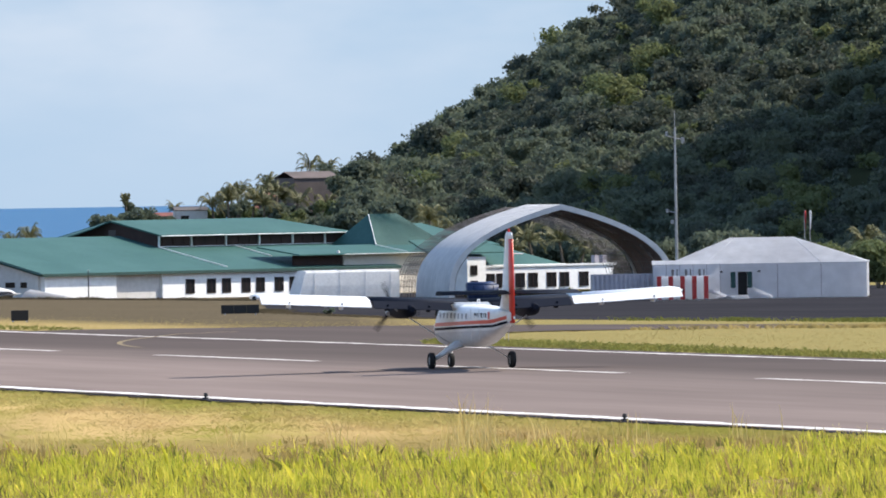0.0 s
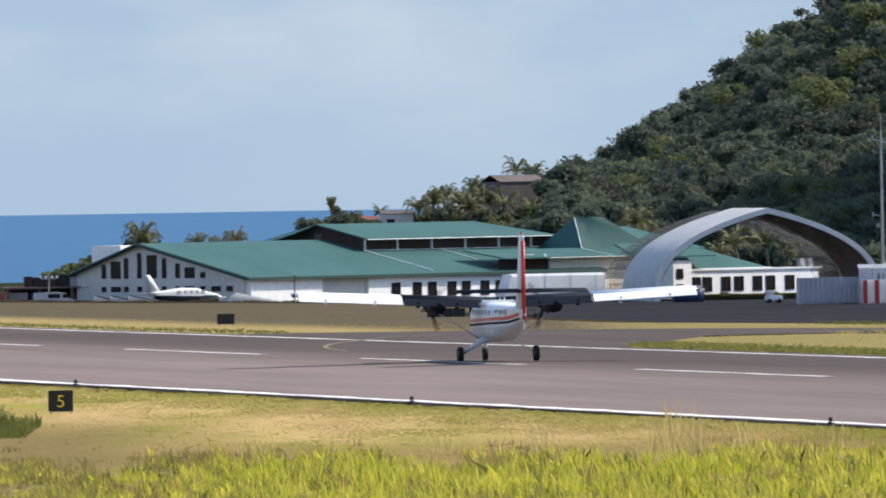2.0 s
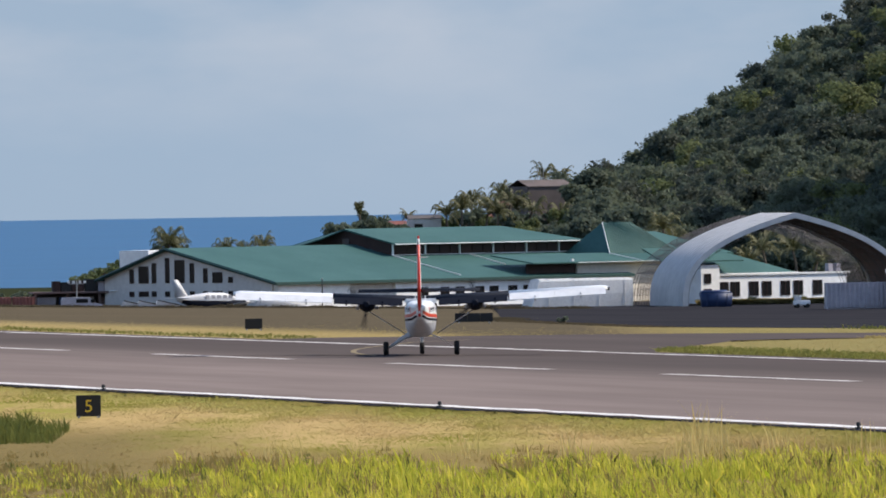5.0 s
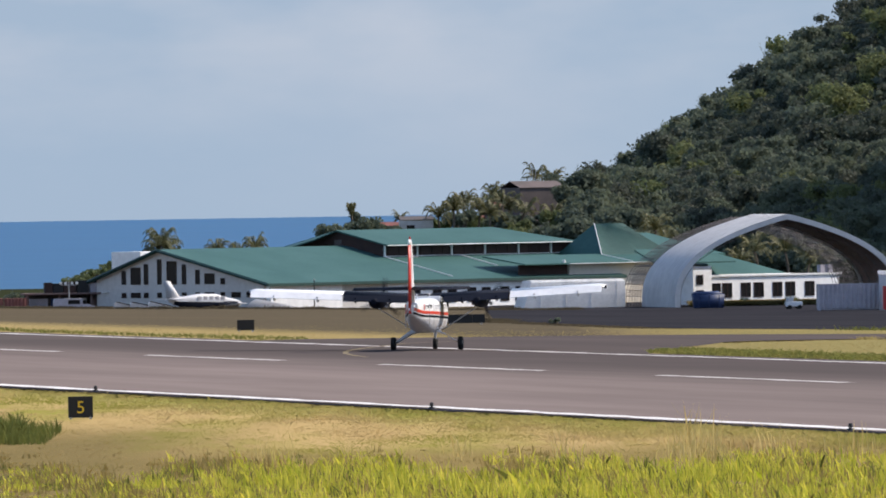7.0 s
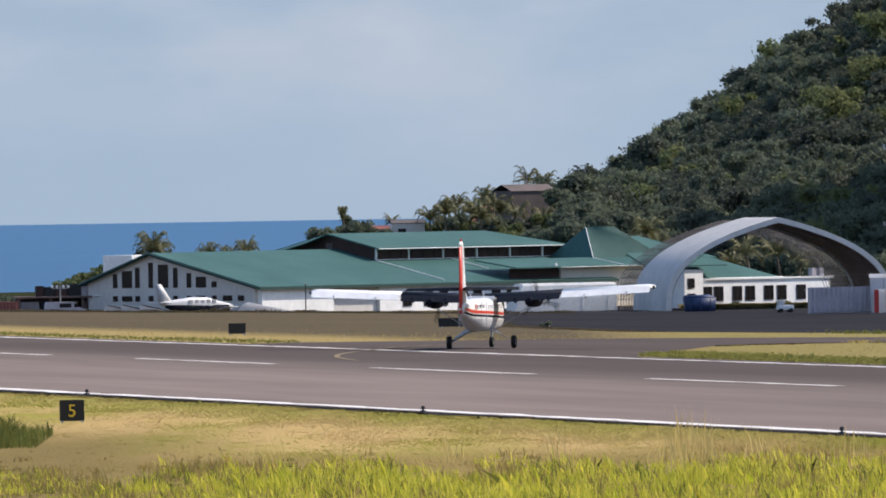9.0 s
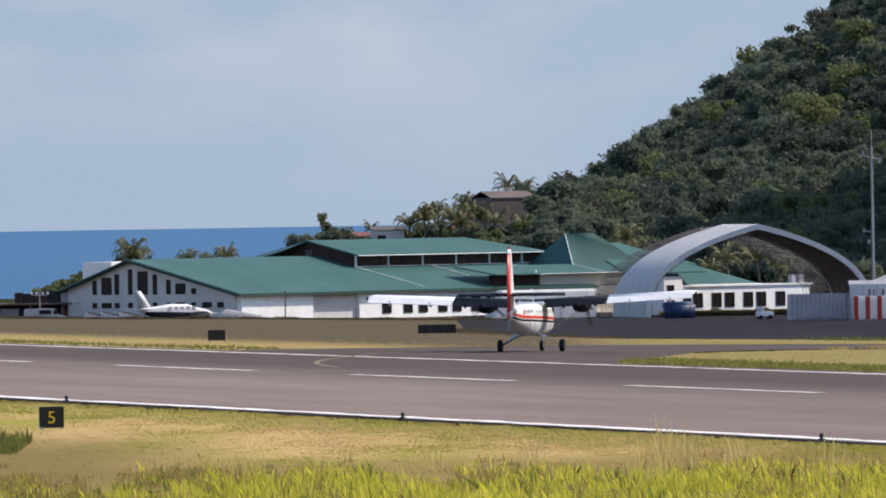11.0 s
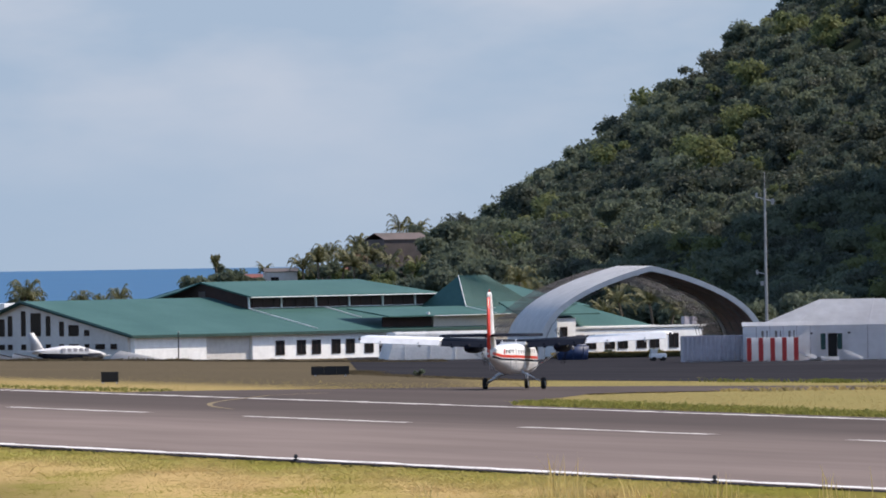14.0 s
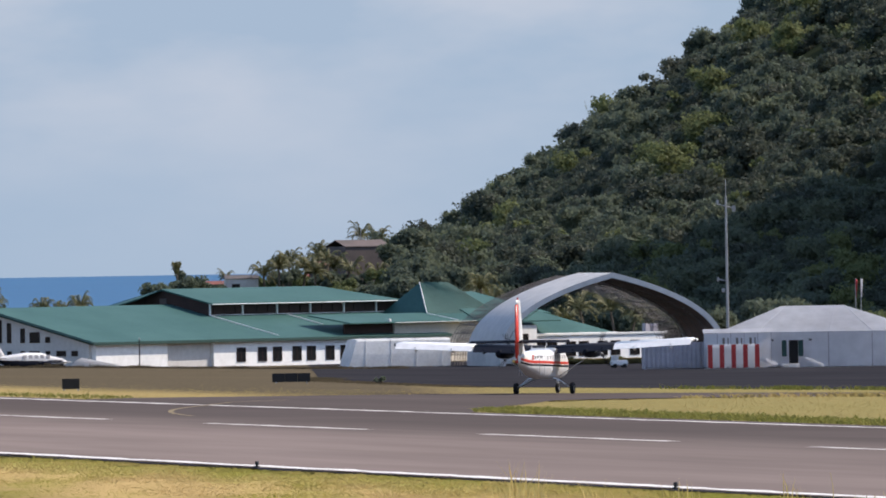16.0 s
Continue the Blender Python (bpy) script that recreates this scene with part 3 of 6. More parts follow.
    s2 = (7.3 - 6.05) / (wm - wf)
    part("roof", slab(bmesh.new(), [(c0 - 0.3, wf - 0.8, 6.05 - 0.8 * s2), (c1, wf - 0.8, 6.05 - 0.8 * s2), (c1 - 4.5, wm, 7.3), (c0 - 0.3, wm, 7.3)], 0.14), "green_roof", T)
    part("roof", slab(bmesh.new(), [(c0 - 0.3, wm, 7.303), (c1 - 4.5, wm, 7.303), (c1, wk + 2.0, 5.6), (c0 - 0.3, wk + 2.0, 5.6)], 0.14), "green_roof", T)
    part("roof", slab(bmesh.new(), [(c1, wf - 0.8, 6.05 - 0.8 * s2 - 0.003), (c1, wk + 2.0, 5.59), (c1 - 4.5, wm, 7.297)], 0.1), "green_roof", T)
    part("roof", slab(bmesh.new(), [(c0 - 0.32, wm + 0.1, 7.25), (c0 - 0.32, wk + 2, 5.55), (c0 - 1.73, wk + 3.41, 4.75), (c0 - 1.73, wm + 1.51, 6.45)], 0.1), "green_roof", T)
    part("gutter", tube(bmesh.new(), (c0 - 0.3, wf - 0.9, 5.8), (c1, wf - 0.9, 5.8), 0.045, seg=6), "white_trim", T)
    part("sill", boxed(c0, c1, wf - 0.1, wf - 0.01, f(wf) + 0.02, f(wf) + 0.08), "white_trim", T)
    for i, u in enumerate((24.3, 28.6, 33.2, 37.7, 37.3 + 4.9, 46.6)):
        part("post", boxed(u - 0.07, u + 0.07, wf - 0.2, wf - 0.02, f(wf), 5.95, 0.01), "white_trim", T)
    for i in range(16):
        u = 24.8 + i * 1.45
        part("louvre", boxed(u, u + 0.9, wf - 0.08, wf - 0.012, f(wf) + 0.25, 5.6), "dark_wood", T)
    # porch roof and hip tower
    p0, p1 = 31.0, 62.0
    part("porch_roof", slab(bmesh.new(), [(p0 + 2, -1.0, 3.85), (p1, -1.0, 3.85), (p1 - 3, 3.6, 4.62), (p0 + 1, 3.6, 4.62)], 0.12), "green_roof", T)
    part("gutter", tube(bmesh.new(), (p0 + 8, -1.1, 3.78), (p1, -1.1, 3.78), 0.03, seg=6), "white_trim", T)
    part("porch_wall", boxed(40.0, 60.5, 0.0, 0.34, -0.6, 3.7), "beige_wall", T, "beige rendered porch wall")
    # no hollow here: a dark board carries the shade under the porch roof
    part("porch_wall", boxed(33.4, 39.95, 0.2, 0.34, 2.2, 3.75), "dark_wood", T, "flat dark board in place of shade under the porch roof")
    part("hip_cap", tube(bmesh.new(), (47.4, 2.9, 4.56), (47.6, -1.0, 3.9), 0.04, seg=5), "white_trim", T)
    x0, x1, y0, y1, zb, zt = 47.5, 57.0, 3.0, 9.2, 4.5, 7.45
    ra, rb, rm = 49.6, 53.4, 6.0
    part("tower_wall", boxed(x0 + 0.4, x1 - 0.4, y0 + 0.4, y1 - 0.4, 2.0, zb - 0.02), "beige_wall", T)
    fr = [(x0, y0, zb), (x1, y0, zb), (rb, rm, zt), (ra, rm, zt)]
    part("tower_roof", slab(bmesh.new(), fr, 0.1), "green_roof", T, "ribbed green hip roof of the tower")
    part("tower_roof", slab(bmesh.new(), [(x0, y1, zb), (x0, y0, zb + 0.003), (ra, rm, zt + 0.003)], 0.1), "green_roof", T)
    part("tower_roof", slab(bmesh.new(), [(x1, y0, zb - 0.003), (x1, y1, zb - 0.003), (rb, rm, zt - 0.003)], 0.1), "green_roof", T)
    part("tower_roof", slab(bmesh.new(), [(x1, y1, zb), (x0, y1, zb), (ra, rm, zt), (rb, rm, zt)], 0.1), "green_roof", T)
    seams("roof_seams", (x0, y0, zb + 0.02), (x1, y0, zb + 0.02), (ra, rm, zt + 0.02), (rb, rm, zt + 0.02), 30, T, 0.04)
    part("ridge_cap", tube(bmesh.new(), (x0, y0, zb + 0.03), (ra, rm, zt + 0.03), 0.045, seg=5), "white_trim", T)
    # hall behind the hangar
    part("rear_wall", boxed(55.5, 62, 4.0, 12.0, -0.6, 4.4), "white_wall", T)
    part("rear_roof", slab(bmesh.new(), [(54, 2.5, 4.6), (64, 2.5, 4.4), (61, 10, 6.5), (56, 10, 6.5)], 0.15), "green_roof", T)
    part("floodlight", boxed(38.5, 38.8, -0.8, -0.5, 3.86, 4.15, 0.05), "white_trim", T)


build_terminal()


def build_annex():
    A = thing("terminal_annex", pose(26.0, 1180, -2.65, 0, 0, 40), "low white office wing with square dark windows", "building")
    L = 16.0
    part("wall", boxed(0, L, 0, 0.35, -0.4, 2.55, 0.02), "white_wall", A)
    part("wall", boxed(0, 0.35, 0.36, 9, -0.4, 2.5), "white_wall", A)
    part("wall", boxed(L - 0.35, L, 0.36, 9, -0.4, 2.5), "white_wall", A)
    part("parapet", boxed(-0.1, L + 0.3, -0.15, 0.5, 2.56, 2.75, 0.02), "white_trim", A)
    part("roof", slab(bmesh.new(), [(-3.5, 0.6, 2.7), (L - 5.5, 0.6, 2.7), (4.5, 6.5, 5.2), (-3.5, 6.5, 5.2)], 0.15), "green_roof", A)
    part("roof", slab(bmesh.new(), [(L - 5.5, 0.6, 2.69), (L - 5.5, 11, 2.69), (4.5, 6.5, 5.19)], 0.15), "green_roof", A)
    part("gutter", tube(bmesh.new(), (-3.5, 0.5, 2.72), (L - 5.5, 0.5, 2.72), 0.07, seg=6), "white_trim", A)
    part("tower_block", boxed(-2.4, -0.1, -0.4, 3, -0.4, 3.6, 0.02), "white_wall", A)
    part("canopy", boxed(-2.7, 2.6, -0.7, 3.2, 3.9, 4.02), "green_roof", A)
    for u in (0.7, 2.1, 4.4, 6.0, 8.3, 9.9, 12.3):
        window(A, pose(u, -0.02, 0.65), 1.15, 1.35)
    window(A, pose(-1.6, -0.42, 0.3), 0.9, 1.1)
    window(A, pose(-1.6, -0.42, 1.9), 0.8, 0.9)
    for x in (13.6, 14.6):
        part("air_conditioner", boxed(x, x + 0.6, -0.1, 0.4, 2.76, 3.5, 0.04), "grey_sheet", A)


build_annex()


# ---- fabric hangar ----
def arch(s, a, h):
    """A pointed vault: straight slopes that bend into upright legs."""
    return (a * s, h * (1 - abs(s) ** 1.05) ** 0.35)


def build_hangar():
    H = thing("fabric_hangar", pose(32.65, 1160, -2.6, 0, 0, 14.9), "open arched aircraft hangar of grey-white fabric on steel trusses", "hangar")
    a, h, n, L = 10.45, 8.05, 48, 10.8
    ss = [math.sin((i / n - 0.5) * math.pi) for i in range(n + 1)]

    def vault(da, dh, y0, y1, inner, mat_):
        vs, fs = [], []
        rows = 12
        for j in range(rows + 1):
            y = y0 + (y1 - y0) * j / rows
            for s in ss:
                x, z = arch(s, a + da, h + dh)
                vs.append((x, y, z))
        w = n + 1
        for j in range(rows):
            for i in range(n):
                q = (j * w + i, j * w + i + 1, (j + 1) * w + i + 1, (j + 1) * w + i)
                fs.append(q if inner else tuple(reversed(q)))
        return vs, fs

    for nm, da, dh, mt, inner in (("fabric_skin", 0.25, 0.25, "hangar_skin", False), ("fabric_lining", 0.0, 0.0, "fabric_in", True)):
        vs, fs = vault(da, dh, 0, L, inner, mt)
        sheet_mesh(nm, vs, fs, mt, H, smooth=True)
    # front rim
    for y in (0.0, L):
        vs, fs = [], []
        for s in ss:
            for d in (-0.2, 0.3):
                x, z = arch(s, a + d - 0.03, h + d - 0.03)
                vs += [(x, y - 0.12, z), (x, y + 0.12, z)]
        for i in range(n):
            b, c = i * 4, i * 4 + 4
            fs += [(b, c, c + 2, b + 2), (b + 1, b + 3, c + 3, c + 1), (b + 2, c + 2, c + 3, b + 3), (b, b + 1, c + 1, c)]
        sheet_mesh("rim", vs, fs, "hangar_skin", H)
    # fabric welts, each one bent band
    for j in range(1, 12):
        vs, fs = [], []
        for s in ss:
            for d in (0.24, 0.27):
                x, z = arch(s, a + d, h + d)
                vs += [(x, L * j / 12 - 0.05, z), (x, L * j / 12 + 0.05, z)]
        for i in range(n):
            b, c = i * 4, i * 4 + 4
            fs += [(b, c, c + 2, b + 2), (b + 1, b + 3, c + 3, c + 1), (b + 2, c + 2, c + 3, b + 3)]
        sheet_mesh("welt", vs, fs, "hangar_skin", H)
    # bare trusses behind the fabric and inside it
    for y in [1.2 + 2.4 * j for j in range(4)] + [L + 0.9 * j for j in range(1, 9)]:
        bm = bmesh.new()
        o = [Vector((arch(s, a - 0.02, h - 0.02)[0], y, arch(s, a - 0.02, h - 0.02)[1])) for s in ss]
        i_ = [Vector((arch(s, a - 0.62, h - 0.62)[0], y, arch(s, a - 0.62, h - 0.62)[1])) for s in ss]
        for k in range(n):
            tube(bm, o[k], o[k + 1], 0.03, seg=4)
            tube(bm, i_[k], i_[k + 1], 0.026, seg=4)
            tube(bm, o[k], i_[k + 1] if k % 2 else i_[k], 0.022, seg=3)
        part("truss", bm, "mesh_steel", H)
    for s in ss[1:-1:2]:
        x, z = arch(s, a - 0.05, h - 0.05)
        part("purlin", tube(bmesh.new(), (x, 0.3, z), (x, L + 7.2, z), 0.025, seg=4), "mesh_steel", H)


build_hangar()


def corrugated(bm, x0, x1, y, z0, z1, pitch=0.2, depth=0.08):
    k = int((x1 - x0) / pitch * 2)
    pts = []
    for i in range(k + 1):
        x = x0 + (x1 - x0) * i / k
        pts.append((x, y - (depth if (i // 1) % 2 else 0)))
    lo = [bm.verts.new((x, yy, z0)) for x, yy in pts]
    hi = [bm.verts.new((x, yy, z1)) for x, yy in pts]
    for i in range(k):
        bm.faces.new((lo[i], lo[i + 1], hi[i + 1], hi[i]))
    return bm


def build_container():
    C = thing("shipping_container", pose(33.95, 1111, -2.6, 0, 0, 4), "grey corrugated steel shipping container on the apron", "container")
    part("body", boxed(0, 5.75, 0.0, 2.4, 0.06, 2.3), "grey_sheet", C)
    part("side_panel", corrugated(bmesh.new(), 0.12, 5.63, -0.02, 0.2, 2.2, 0.40, 0.16), "grey_sheet", C, "ribbed side panel")
    for x in (0.0, 5.65):
        part("corner_post", boxed(x - 0.02, x + 0.12, -0.12, 0.1, 0, 2.33), "grey_sheet", C)
    part("top_rail", boxed(-0.02, 5.77, -0.12, 0.06, 2.2, 2.34), "grey_sheet", C)
    B = thing("striped_barrier", pose(39.35, 1109, -2.6, 0, 0, 2), "white barrier wall with broad red vertical stripes", "barrier")
    part("body", boxed(0, 4.45, 0.0, 0.3, 0.03, 2.1, 0.02), "fabric", B)
    for i in range(5):
        part("stripe", boxed(0.06 + i * 1.02, 0.46 + i * 1.02, -0.05, -0.003, 0.05, 2.08), "red_paint", B, "red stripe")
    for i in range(6):
        part("foot", boxed(-0.05 + i * 0.86, 0.15 + i * 0.86, -0.3, 0.6, 0.0, 0.12), "steel", B)


build_container()


def build_tent():
    T = thing("marquee_tent", pose(40.4, 1112, -2.6, 0, 0, -4), "large white hip-roofed marquee tent with a glazed door", "tent")
    W, D, e = 17.4, 10.0, 3.1
    r0, r1, rz = 5.4, 10.9, 5.3
    for x0, x1 in ((0, 3.0), (3.03, 5.5), (7.0, 9.6), (9.63, 13.4), (13.43, W)):
        part("wall_panel", boxed(x0, x1, 0, 0.06, 0.02, e, 0.01), "fabric", T)
    part("wall_panel", boxed(5.52, 6.98, 0, 0.06, 2.35, e), "fabric", T)
    for x in (0.0, W - 0.06):
        part("wall_panel", boxed(x, x + 0.06, 0.07, D, 0.02, e), "fabric", T)
    part("wall_panel", boxed(0, W, D, D + 0.06, 0.02, e), "fabric", T)
    o = 0.06
    A, B, C_, D_ = (-o, -o, e - 0.02), (W + o, -o, e - 0.02), (W + o, D + o, e - 0.02), (-o, D + o, e - 0.02)
    E, F = (r0, D / 2, rz), (r1, D / 2, rz)
    part("roof", slab(bmesh.new(), [A, B, F, E], 0.04), "fabric", T)
    part("roof", slab(bmesh.new(), [D_, A, E], 0.04), "fabric", T)
    part("roof", slab(bmesh.new(), [B, C_, F], 0.04), "fabric", T)
    part("roof", slab(bmesh.new(), [C_, D_, E, F], 0.04), "fabric", T)
    part("valance", boxed(-o, W + o, -o - 0.02, -o, e - 0.12, e - 0.02), "fabric", T)
    for x in (9.62, 13.42):
        part("seam", tube(bmesh.new(), (x, -0.03, 0.05), (x, -0.03, e - 0.1), 0.035, seg=5), "grey_sheet", T)
    for p, q in (((9.7, -o, e), (r1 - 0.8, D / 2, rz)), ((3.4, -o, e), (r0 + 0.4, D / 2, rz)), ((13.4, -o, e), (r1, D / 2, rz))):
        part("seam", tube(bmesh.new(), Vector(p) + Vector((0, 0, 0.02)), Vector(q) + Vector((0, 0, 0.02)), 0.03, seg=5), "fabric", T)
    dr = part("door", boxed(6.2, 6.95, 0.0, 0.05, 0.2, 2.32), "pane", T, "dark open glazed door")
    for x in (6.17, 6.92):
        part("door_frame", boxed(x, x + 0.06, -0.04, -0.003, 0.2, 2.36), "dark_wood", dr)
    part("door_frame", boxed(6.23, 6.92, -0.04, -0.003, 2.3, 2.36), "dark_wood", dr)
    part("wall_panel", boxed(5.52, 6.16, 0, 0.06, 0.02, 2.345), "fabric", T)
    for x in (5.55, 7.0):
        part("open_leaf", boxed(x, x + 0.42, -0.35, -0.06, 0.95, 2.35, 0.02), "green_trim", T, "dark hinged shutter leaf")
    rp = bmesh.new()
    slab(rp, [(4.2, -1.6, 0.06), (5.6, -1.6, 0.35), (5.6, -0.07, 0.35), (4.2, -0.07, 0.06)], 0.05)
    part("ramp", rp, "grey_sheet", T)
    part("step", boxed(5.6, 7.1, -1.6, -0.07, 0.02, 0.34), "fabric", T)
    for x in (3.6, 7.6):
        bm = bmesh.new()
        slab(bm, [(x, -1.62, 1.0 if x < 5 else 0.95), (x + 1.6, -1.62, 0.3 if x > 5 else 0.4), (x + 1.6, -1.5, 0.3), (x, -1.5, 0.95)], 0.3)
        part("ramp_side", bm, "fabric", T)
    for x in (4.6, 7.9):
        part("wall_lamp", boxed(x, x + 0.25, -0.12, -0.01, 2.3, 2.45), "black_paint", T)
    # porch at the end of the tent
    P = thing("tent_porch", pose(39.15, 1110.4, -2.6, 0, 0, -1), "small pale translucent annex tent beside the marquee", "tent")
    for i in range(5):
        x = i * 1.17
        part("wall_panel", boxed(x, x + 1.12, 0, 0.04, 0.02, 3.05, 0.01), "fabric", P)
        part("post", boxed(x + 1.125, x + 1.165, -0.03, 0.05, 0.0, 3.08), "grey_sheet", P)
        if i in (1, 2, 3):
            part("window", boxed(x + 0.42, x + 0.62, -0.03, -0.003, 1.95, 2.65), "mesh_steel", P)
            part("window", boxed(x + 0.86, x + 0.96, -0.03, -0.003, 1.95, 2.65), "mesh_steel", P)
    part("side_wall", boxed(0, 0.04, 0.06, 1.4, 0.02, 3.05), "fabric", P)
    part("roof", slab(bmesh.new(), [(-0.1, -0.12, 3.1), (5.95, -0.12, 3.1), (5.95, 1.4, 3.42), (-0.1, 1.4, 3.42)], 0.03), "fabric", P)
    for x in (0.1, 1.6, 2.5, 3.9, 5.5):
        part("roof_rib", tube(bmesh.new(), (x, -0.12, 3.12), (x, 1.38, 3.44), 0.025, seg=5), "fabric", P)


build_tent()


def build_shelter():
    S = thing("white_storage_shelter", pose(8.7, 1166, -2.6, 0, 0, 24), "low white tarpaulin storage shelter with a sloping end", "shelter")
    prof = [(0.0, 0.0), (-0.06, 1.2), (0.0, 2.4), (0.15, 2.55), (1.0, 2.62), (2.0, 2.55), (2.2, 1.2), (2.2, 0.0)]
    bm = bmesh.new()
    rings = []
    for i in range(13):
        x = 10.2 * i / 12
        sk = 1.0 if i else 0.94
        rings.append([(x + (0.8 * z / 2.7 if i == 0 else 0), y, max(0.02, z * sk)) for y, z in prof])
    loft(bm, rings, soft=False)
    part("tarpaulin", bm, "tarp", S)
    for i in range(2, 12, 3):
        b = bmesh.new()
        x = 10.2 * i / 12
        pts = [Vector((x, y - 0.02, z + 0.02)) for y, z in prof[:6]]
        for p, q in zip(pts, pts[1:]):
            tube(b, p, q, 0.025, seg=4)
        part("hoop", b, "tarp", S)


build_shelter()


def build_pole():
    P = thing("mast", pose(42.7, 1150, -2.6), "tall slim grey steel mast with small antennas", "mast")
    part("shaft", tube(bmesh.new(), (0, 0, 0), (0, 0, 15.1), 0.16, 0.10, seg=10), "steel", P)
    part("base", boxed(-0.4, 0.4, -0.4, 0.4, 0, 0.35, 0.03), "grey_wall", P)
    part("antenna", boxed(-0.85, -0.65, -0.08, 0.08, 14.3, 14.75, 0.03), "steel", P)
    part("antenna", boxed(0.55, 0.85, -0.08, 0.08, 13.65, 14.2, 0.03), "steel", P)
    part("arm", tube(bmesh.new(), (-0.9, 0, 14.4), (0.9, 0, 13.9), 0.05), "steel", P)
    part("arm", tube(bmesh.new(), (-0.8, 0, 7.6), (0, 0, 7.4), 0.05), "steel", P)
    part("floodlight", boxed(-0.9, -0.7, -0.15, 0.15, 7.4, 7.8, 0.03), "steel", P)
    part("floodlight", boxed(-0.5, -0.2, -0.2, 0.2, 6.4, 6.8, 0.04), "steel", P)
    part("lightning_rod", tube(bmesh.new(), (0, 0, 15.1), (0, 0, 16.6), 0.03), "steel", P)
    for i, x in enumerate((56.6, 57.1)):
        F = thing("flagpole", pose(x, 1200, -2.6), "thin pole with a furled pale flag", "flagpole", "flagpoles")
        part("pole", tube(bmesh.new(), (0, 0, 0), (0, 0, 7.3), 0.06, 0.04), "steel", F)
        bm = bmesh.new()
        rings = [[(0.08 + 0.12 * math.cos(q) * (0.6 + 0.4 * math.sin(z * 3)), 0.1 * math.sin(q), z) for q in [k * math.pi / 3 for k in range(6)]] for z in (5.5, 5.9, 6.4, 6.9, 7.2)]
        loft(bm, rings)
        part("flag", bm, "fabric" if i else "red_paint", F)


build_pole()


# ---- plants ----
def leaf_cloud(rng, centers, radii, per, size, squash=0.75, shell=0.55, stray=0.0):
    """Leaf-clump quads scattered through the outer shell of lumpy crowns. Returns vertices and quads."""
    V = []
    for (cx, cy, cz), r in zip(centers, radii):
        k = max(20, int(per * r * r))
        d = rng.normal(size=(k, 3))
        d /= np.linalg.norm(d, axis=1)[:, None]
        lobes = rng.normal(size=(9, 3))
        lobes /= np.linalg.norm(lobes, axis=1)[:, None]
        bump = np.max(d @ lobes.T, axis=1)
        rad = r * (0.62 + 0.45 * np.clip(bump, 0.3, 1.0) ** 2) * (shell + (1 - shell) * rng.random(k) ** 0.5) * (1 + stray * np.abs(rng.normal(size=k)))
        p = d * rad[:, None]
        p[:, 2] *= squash
        p += (cx, cy, cz)
        nrm = d + 0.7 * rng.normal(size=(k, 3))
        nrm /= np.linalg.norm(nrm, axis=1)[:, None]
        t = np.cross(nrm, rng.normal(size=(k, 3)))
        t /= np.linalg.norm(t, axis=1)[:, None]
        b = np.cross(nrm, t)
        s = size * (0.6 + 0.8 * rng.random(k))[:, None]
        V.append(np.stack([p - t * s - b * s * 0.7, p + t * s - b * s * 0.6, p + b * s * 1.2], axis=1))
    V = np.concatenate(V)
    return V.reshape(-1, 3), len(V)


def poly_mesh(name, verts, corners, material, parent=None):
    """Mesh of separate polygons with that many corners each."""
    me = bpy.data.meshes.new(name)
    n = len(verts)
    me.vertices.add(n)
    me.vertices.foreach_set("co", np.asarray(verts, dtype=np.float32).ravel())
    me.loops.add(n)
    me.loops.foreach_set("vertex_index", np.arange(n, dtype=np.int32))
    me.polygons.add(n // corners)
    me.polygons.foreach_set("loop_start", np.arange(0, n, corners, dtype=np.int32))
    me.polygons.foreach_set("loop_total", np.full(n // corners, corners, dtype=np.int32))
    me.update(calc_edges=True)
    me.materials.append(M[material])
    ob = new(name, me)
    ob.parent = parent
    return ob


def cores(centers, radii, squash=0.7):
    """Dark inner masses of crowns."""
    base = bmesh.new()
    bmesh.ops.create_icosphere(base, subdivisions=1, radius=1)
    v = np.array([q.co[:] for q in base.verts])
    f = np.array([[q.index for q in p.verts] for p in base.faces])
    base.free()
    vs = [v * (r * 0.5, r * 0.5, r * 0.5 * squash) + c for c, r in zip(centers, radii)]
    tri = np.concatenate([q[f].reshape(-1, 3) for q in vs])
    return tri


def lobed(rng, trees, lobes=6):
    """Break each crown into smaller uneven masses, a large one low down and small ones above and beside it."""
    cs, rs = [], []
    for x, y, z, r in trees:
        for i in range(lobes):
            a, d = rng.random() * 6.283, r * (0.15 + 0.75 * rng.random())
            k = 0.22 + 0.40 * rng.random() ** 1.6
            cs.append((x + d * math.cos(a), y + d * math.sin(a), z + r * (rng.random() - 0.5) * 1.15 + r * (0.45 - k) * 0.5))
            rs.append(r * k)
    return cs, rs


